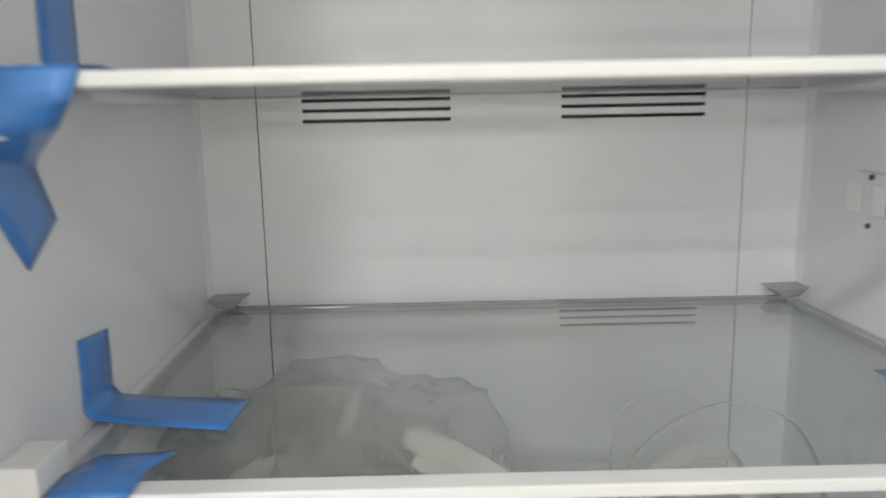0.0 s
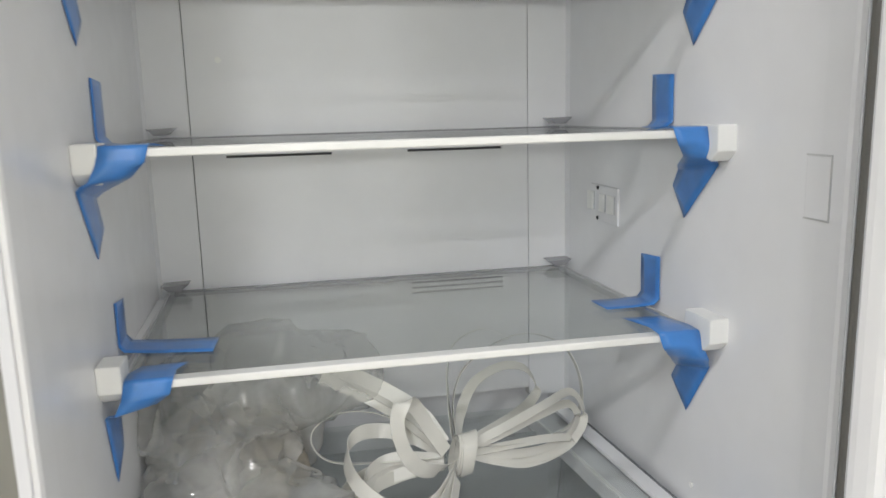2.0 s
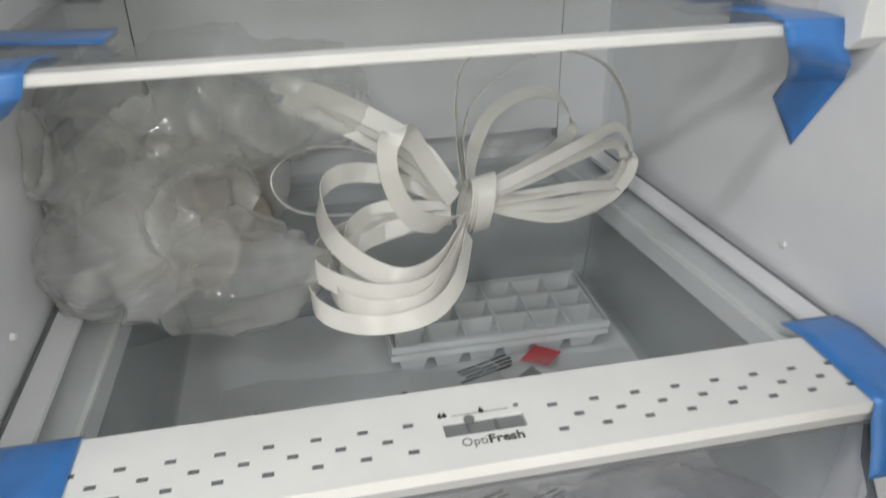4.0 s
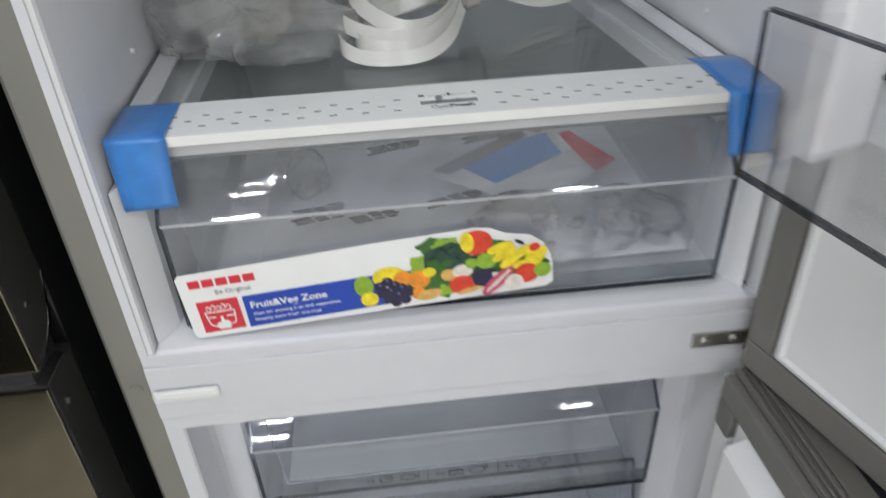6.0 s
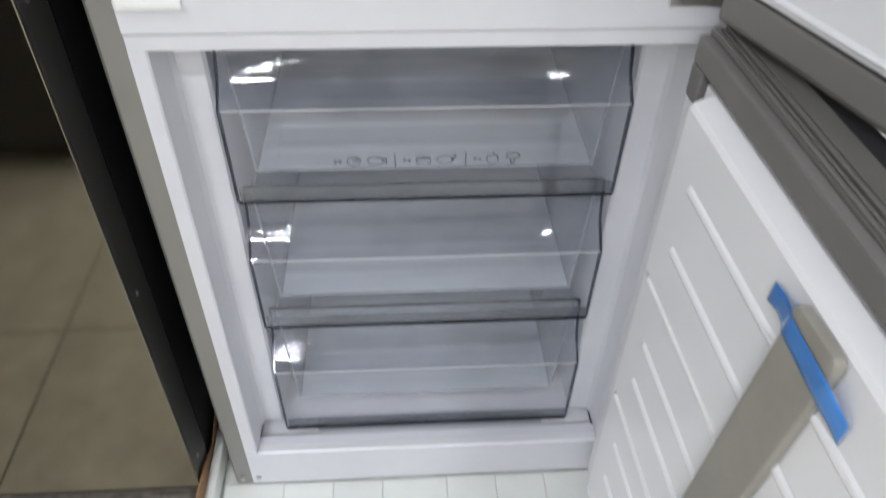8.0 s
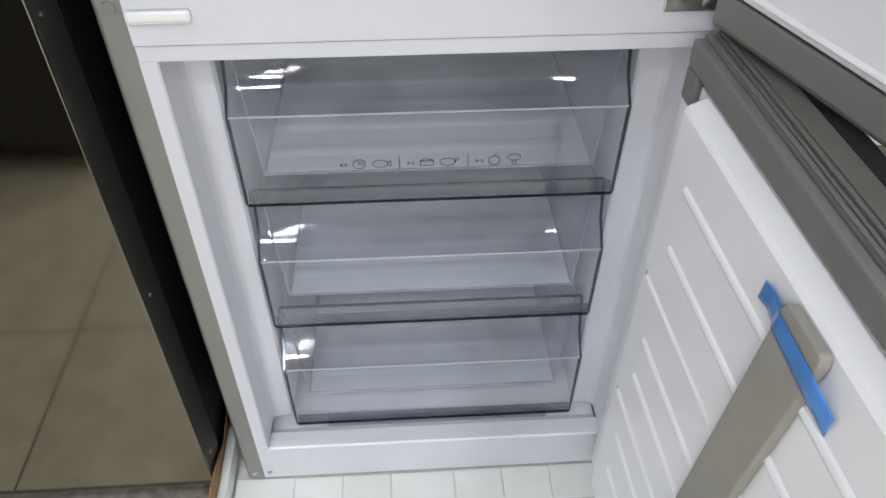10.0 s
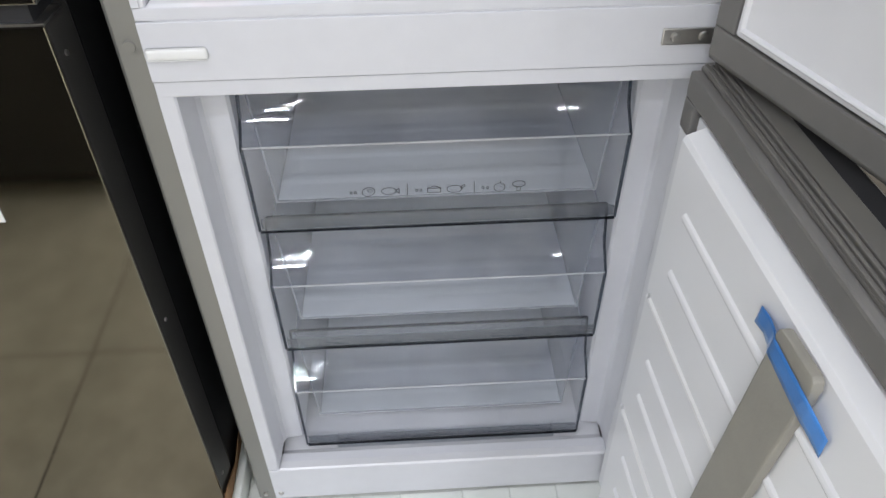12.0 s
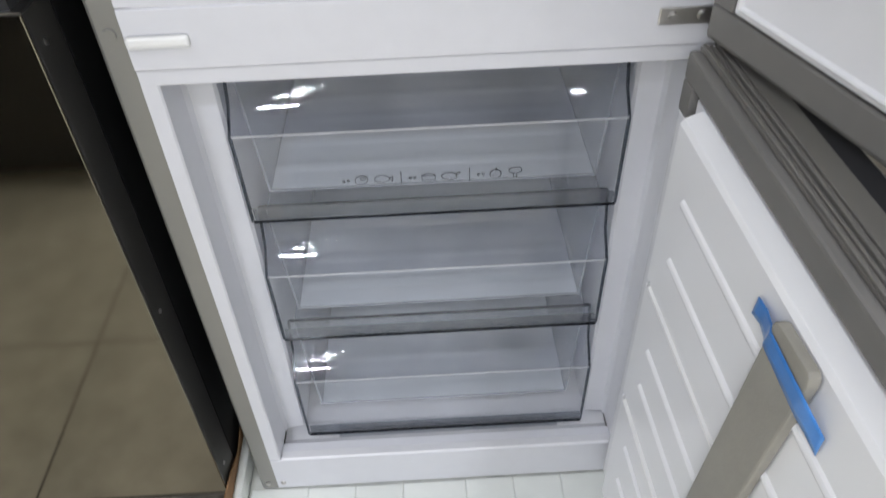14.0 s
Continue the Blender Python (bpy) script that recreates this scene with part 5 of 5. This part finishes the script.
# florets of the broccoli and a bloom on the grapes
for k in range(11):
    a = k * 2.4
    fruit("floret", 728 + 3.0 * k ** 0.9 * math.cos(a), 371 + 2.0 * k ** 0.9 * math.sin(a), 6.5, 5.5, DEEP if k % 3 else GREEN, 0, 0.2)
for gx, gy in ((619, 415), (631, 407), (643, 413), (655, 417), (637, 423), (650, 429)):
    fruit("grape_gleam", gx - 2, gy - 1, 2.2, 1.8, ink("slate", (0.16, 0.17, 0.28)))

# ---- food symbols on the upper freezer drawer ----
SYM = 0.0405


def symbol(name, pts, closed=True, w=0.0009):
    """A thin drawn line on the drawer front."""
    bm = bmesh.new()
    n = len(pts)
    for i in range(n if closed else n - 1):
        (ax, az), (bx, bz) = pts[i], pts[(i + 1) % n]
        ln = math.hypot(bx - ax, bz - az)
        nx, nz = -(bz - az) / ln * w / 2, (bx - ax) / ln * w / 2
        v = [bm.verts.new((x, SYM + 0.0032, z)) for x, z in ((ax - nx, az - nz), (bx - nx, bz - nz), (bx + nx, bz + nz), (ax + nx, az + nz))]
        bm.faces.new(v)
    bm.normal_update()
    bmesh.ops.solidify(bm, geom=list(bm.faces), thickness=0.0002)
    return part(name, bm, M_INK, d_one)


def oval(x, z, rx, rz, n=14, turn=0.0):
    return [(p[0], p[1]) for p in ring_pts(x, z, rx, rz, turn, n)]


ZS = 0.5715
symbol("divider_line", [(-0.0360, ZS - 0.0095), (-0.0360, ZS + 0.0095)], False)
symbol("divider_line", [(0.0415, ZS - 0.0095), (0.0415, ZS + 0.0095)], False)
symbol("steak_symbol", oval(-0.081, ZS, 0.0075, 0.0060, turn=20))
symbol("steak_symbol", oval(-0.079, ZS + 0.0015, 0.0030, 0.0020, 8))
symbol("fish_symbol", oval(-0.0575, ZS, 0.0085, 0.0050))
symbol("fish_symbol", [(-0.0495, ZS), (-0.0455, ZS + 0.004), (-0.0455, ZS - 0.004)])
symbol("cheese_symbol", [(-0.0125, ZS - 0.0045), (-0.0125, ZS + 0.002), (-0.005, ZS + 0.005), (0.0025, ZS + 0.002), (0.0025, ZS - 0.0045)])
symbol("cheese_symbol", [(-0.0125, ZS + 0.0015), (0.0025, ZS + 0.0015)], False)
symbol("chicken_symbol", oval(0.0185, ZS - 0.0005, 0.0090, 0.0050))
symbol("chicken_symbol", [(0.0255, ZS + 0.002), (0.0300, ZS + 0.0055), (0.0310, ZS + 0.0030), (0.0265, ZS - 0.0005)])
symbol("apple_symbol", oval(0.0710, ZS - 0.0008, 0.0065, 0.0060))
symbol("apple_symbol", [(0.0710, ZS + 0.005), (0.0725, ZS + 0.0085)], False)
symbol("mushroom_symbol", oval(0.0935, ZS + 0.0030, 0.0075, 0.0042))
symbol("mushroom_symbol", [(0.0915, ZS - 0.0008), (0.0915, ZS - 0.0065), (0.0955, ZS - 0.0065), (0.0955, ZS - 0.0008)], False)
for x in (-0.1010, -0.0960, -0.0255, -0.0205, 0.0515, 0.0570):
    symbol("mark", oval(x, ZS - 0.0005, 0.0014, 0.0018, 6), w=0.0009)

# ---- door bin on the open fridge door ----
bin_ = thing("door_bin", UP, "smoky clear door bin hanging inside the open fridge door", "door bin", local=True)
BZ, BY = 1.006, -0.105
part("base", box(0.058, 0.535, BY, -0.010, BZ, BZ + 0.0035, 0.001), M_BIN, bin_)
part("front", prism([(BY - 0.0005, BZ + 0.004), (BY - 0.0045, BZ + 0.100), (BY - 0.0015, BZ + 0.100), (BY + 0.0025, BZ + 0.004)], "x", 0.060, 0.533), M_BINCLEAR, bin_)
for x0, x1 in ((0.058, 0.0605), (0.5325, 0.535)):
    part("side", prism([(BY, BZ + 0.004), (BY - 0.004, BZ + 0.098), (-0.012, BZ + 0.085), (-0.012, BZ + 0.004)], "x", x0, x1), M_BINCLEAR, bin_)
part("base_edge", box(0.056, 0.537, BY - 0.0035, BY + 0.0005, BZ - 0.001, BZ + 0.0030, 0.0008), M_BINEDGE, bin_, "dark smoky lower edge")
for x in (0.0555, 0.5345):
    part("corner_edge", prism([(BY - 0.0035, BZ), (BY - 0.0070, BZ + 0.100), (BY - 0.0050, BZ + 0.100), (BY - 0.0015, BZ)], "x", x, x + 0.0022), M_BINEDGE, bin_)
part("top_edge", box(0.058, 0.535, BY - 0.0065, BY - 0.0025, BZ + 0.100, BZ + 0.1022), M_BINEDGE, bin_)
part("back", box(0.062, 0.531, -0.0125, -0.010, BZ + 0.004, BZ + 0.045), M_BINCLEAR, bin_)
part("back_edge", box(0.062, 0.531, -0.0130, -0.0095, BZ + 0.0452, BZ + 0.048), M_BINEDGE, bin_)

# ---- bar taped to the freezer door ----
bar = thing("bar", LOW @ pose(0.30, -0.03, 0.10), "long flat beige packing bar taped upright to the freezer door lining", "bar")


def on_door(x, y, z):
    return tuple(LOW @ Vector((x, y, z)))


profile = [(0.232, 0.10), (0.2845, 0.690), (0.2855, 0.6990), (0.2890, 0.7025), (0.3330, 0.7045), (0.3365, 0.7020), (0.3380, 0.6940), (0.2840, 0.10)]
for nm, pts, a, b in (("body", profile, -0.0360, -0.0270), ("foot_block", [(0.231, 0.085), (0.290, 0.085), (0.290, 0.0995), (0.231, 0.0995)], -0.0356, -0.0274)):
    bm = prism(pts, "y", a, b, 0.0022)
    bmesh.ops.transform(bm, matrix=LOW, verts=bm.verts)
    part(nm, bm, M_BAR, bar)
rows = [[(0.2500, -0.0285, 0.6855), (0.2480, -0.0285, 0.6665)], [(0.2650, -0.0290, 0.6880), (0.2630, -0.0290, 0.6700)], [(0.2800, -0.0330, 0.6910), (0.2780, -0.0330, 0.6730)], [(0.2875, -0.0372, 0.6920), (0.2850, -0.0372, 0.6740)],
        [(0.3150, -0.0374, 0.6905), (0.3120, -0.0374, 0.6720)], [(0.3435, -0.0372, 0.6890), (0.3400, -0.0372, 0.6690)], [(0.3510, -0.0330, 0.6820), (0.3500, -0.0330, 0.6630)], [(0.3610, -0.0285, 0.6735), (0.3610, -0.0285, 0.6545)]]
rows = [[on_door(*p) for p in row] for row in rows]
tape("blue tape strip across a beige bar on the freezer door", [rows])

# ---- white base under the fridge and the floor tiles ----
base = thing("base_slab", (0.0, -0.1, -0.042), "low base of white bricks under the open refrigerator", "base")
part("slab", box(-0.318, 0.56, -0.86, 0.66, -0.0415, -0.0022), M_MORTAR, base, "dusty joints between the bricks")
part("edge_strip", box(-0.334, -0.3195, -0.86, 0.3, -0.0415, 0.035, 0.004), M_BASE, base, "raised white edge strip")
card_strip = thing("cardboard_flap", (-0.338, -0.1, -0.0415), "torn brown cardboard strip between the two refrigerators", "cardboard")
bm = sheet([[(-0.3365 - 0.002 * math.sin(k * 2.1), -0.45 + 0.05 * k, -0.0415), (-0.3375 - 0.0012 * math.sin(k * 1.3), -0.45 + 0.05 * k, 0.052 + 0.016 * math.sin(k * 1.7))] for k in range(12)], 0.0022)
part("strip", bm, M_CARD, card_strip)
rnd = random.Random(7)
MESHES = {}


def piece(name, m, parent, size, material, bev):
    key = (name, size)
    if key not in MESHES:
        bm = box(-size[0] / 2, size[0] / 2, -size[1] / 2, size[1] / 2, -size[2], 0.0, bev, 1)
        me = bpy.data.meshes.new(name)
        bm.to_mesh(me)
        bm.free()
        me.materials.append(material)
        MESHES[key] = me
    ob = new(name, MESHES[key])
    ob.parent = parent
    ob.matrix_parent_inverse = HELD.get(parent.name, Matrix.Identity(4))
    ob.matrix_basis = m
    return ob


for r in range(9):
    y = -0.031 - 0.0605 * r
    x = -0.316 + (0.0 if r % 2 == 0 else -0.038)
    while x < 0.54:
        w = rnd.choice((0.076, 0.084, 0.092, 0.100))
        a, b = max(x, -0.316), min(x + w, 0.556)
        if b - a > 0.02:
            piece("brick", Matrix.Translation(((a + b) / 2, y + rnd.uniform(-0.0012, 0.0012), rnd.uniform(-0.0008, 0.0004))) @ pose(0, 0, 0, 0, 0, rnd.uniform(-0.5, 0.5)), base, (round(b - a - 0.0012, 3), 0.0594, 0.03), M_BASE, 0.0012)
        x += w
floor_ob = bpy.data.objects["floor"]
for i in range(13):
    for j in range(1, 15):
        x, y = -3.986 + 0.6 * i, 1.076 - 0.6 * j
        if x < 3.4:
            piece("floor_tile", Matrix.Translation((x, y, -0.0416)), floor_ob, (0.597, 0.597, 0.006), M_FLOOR, 0.001)
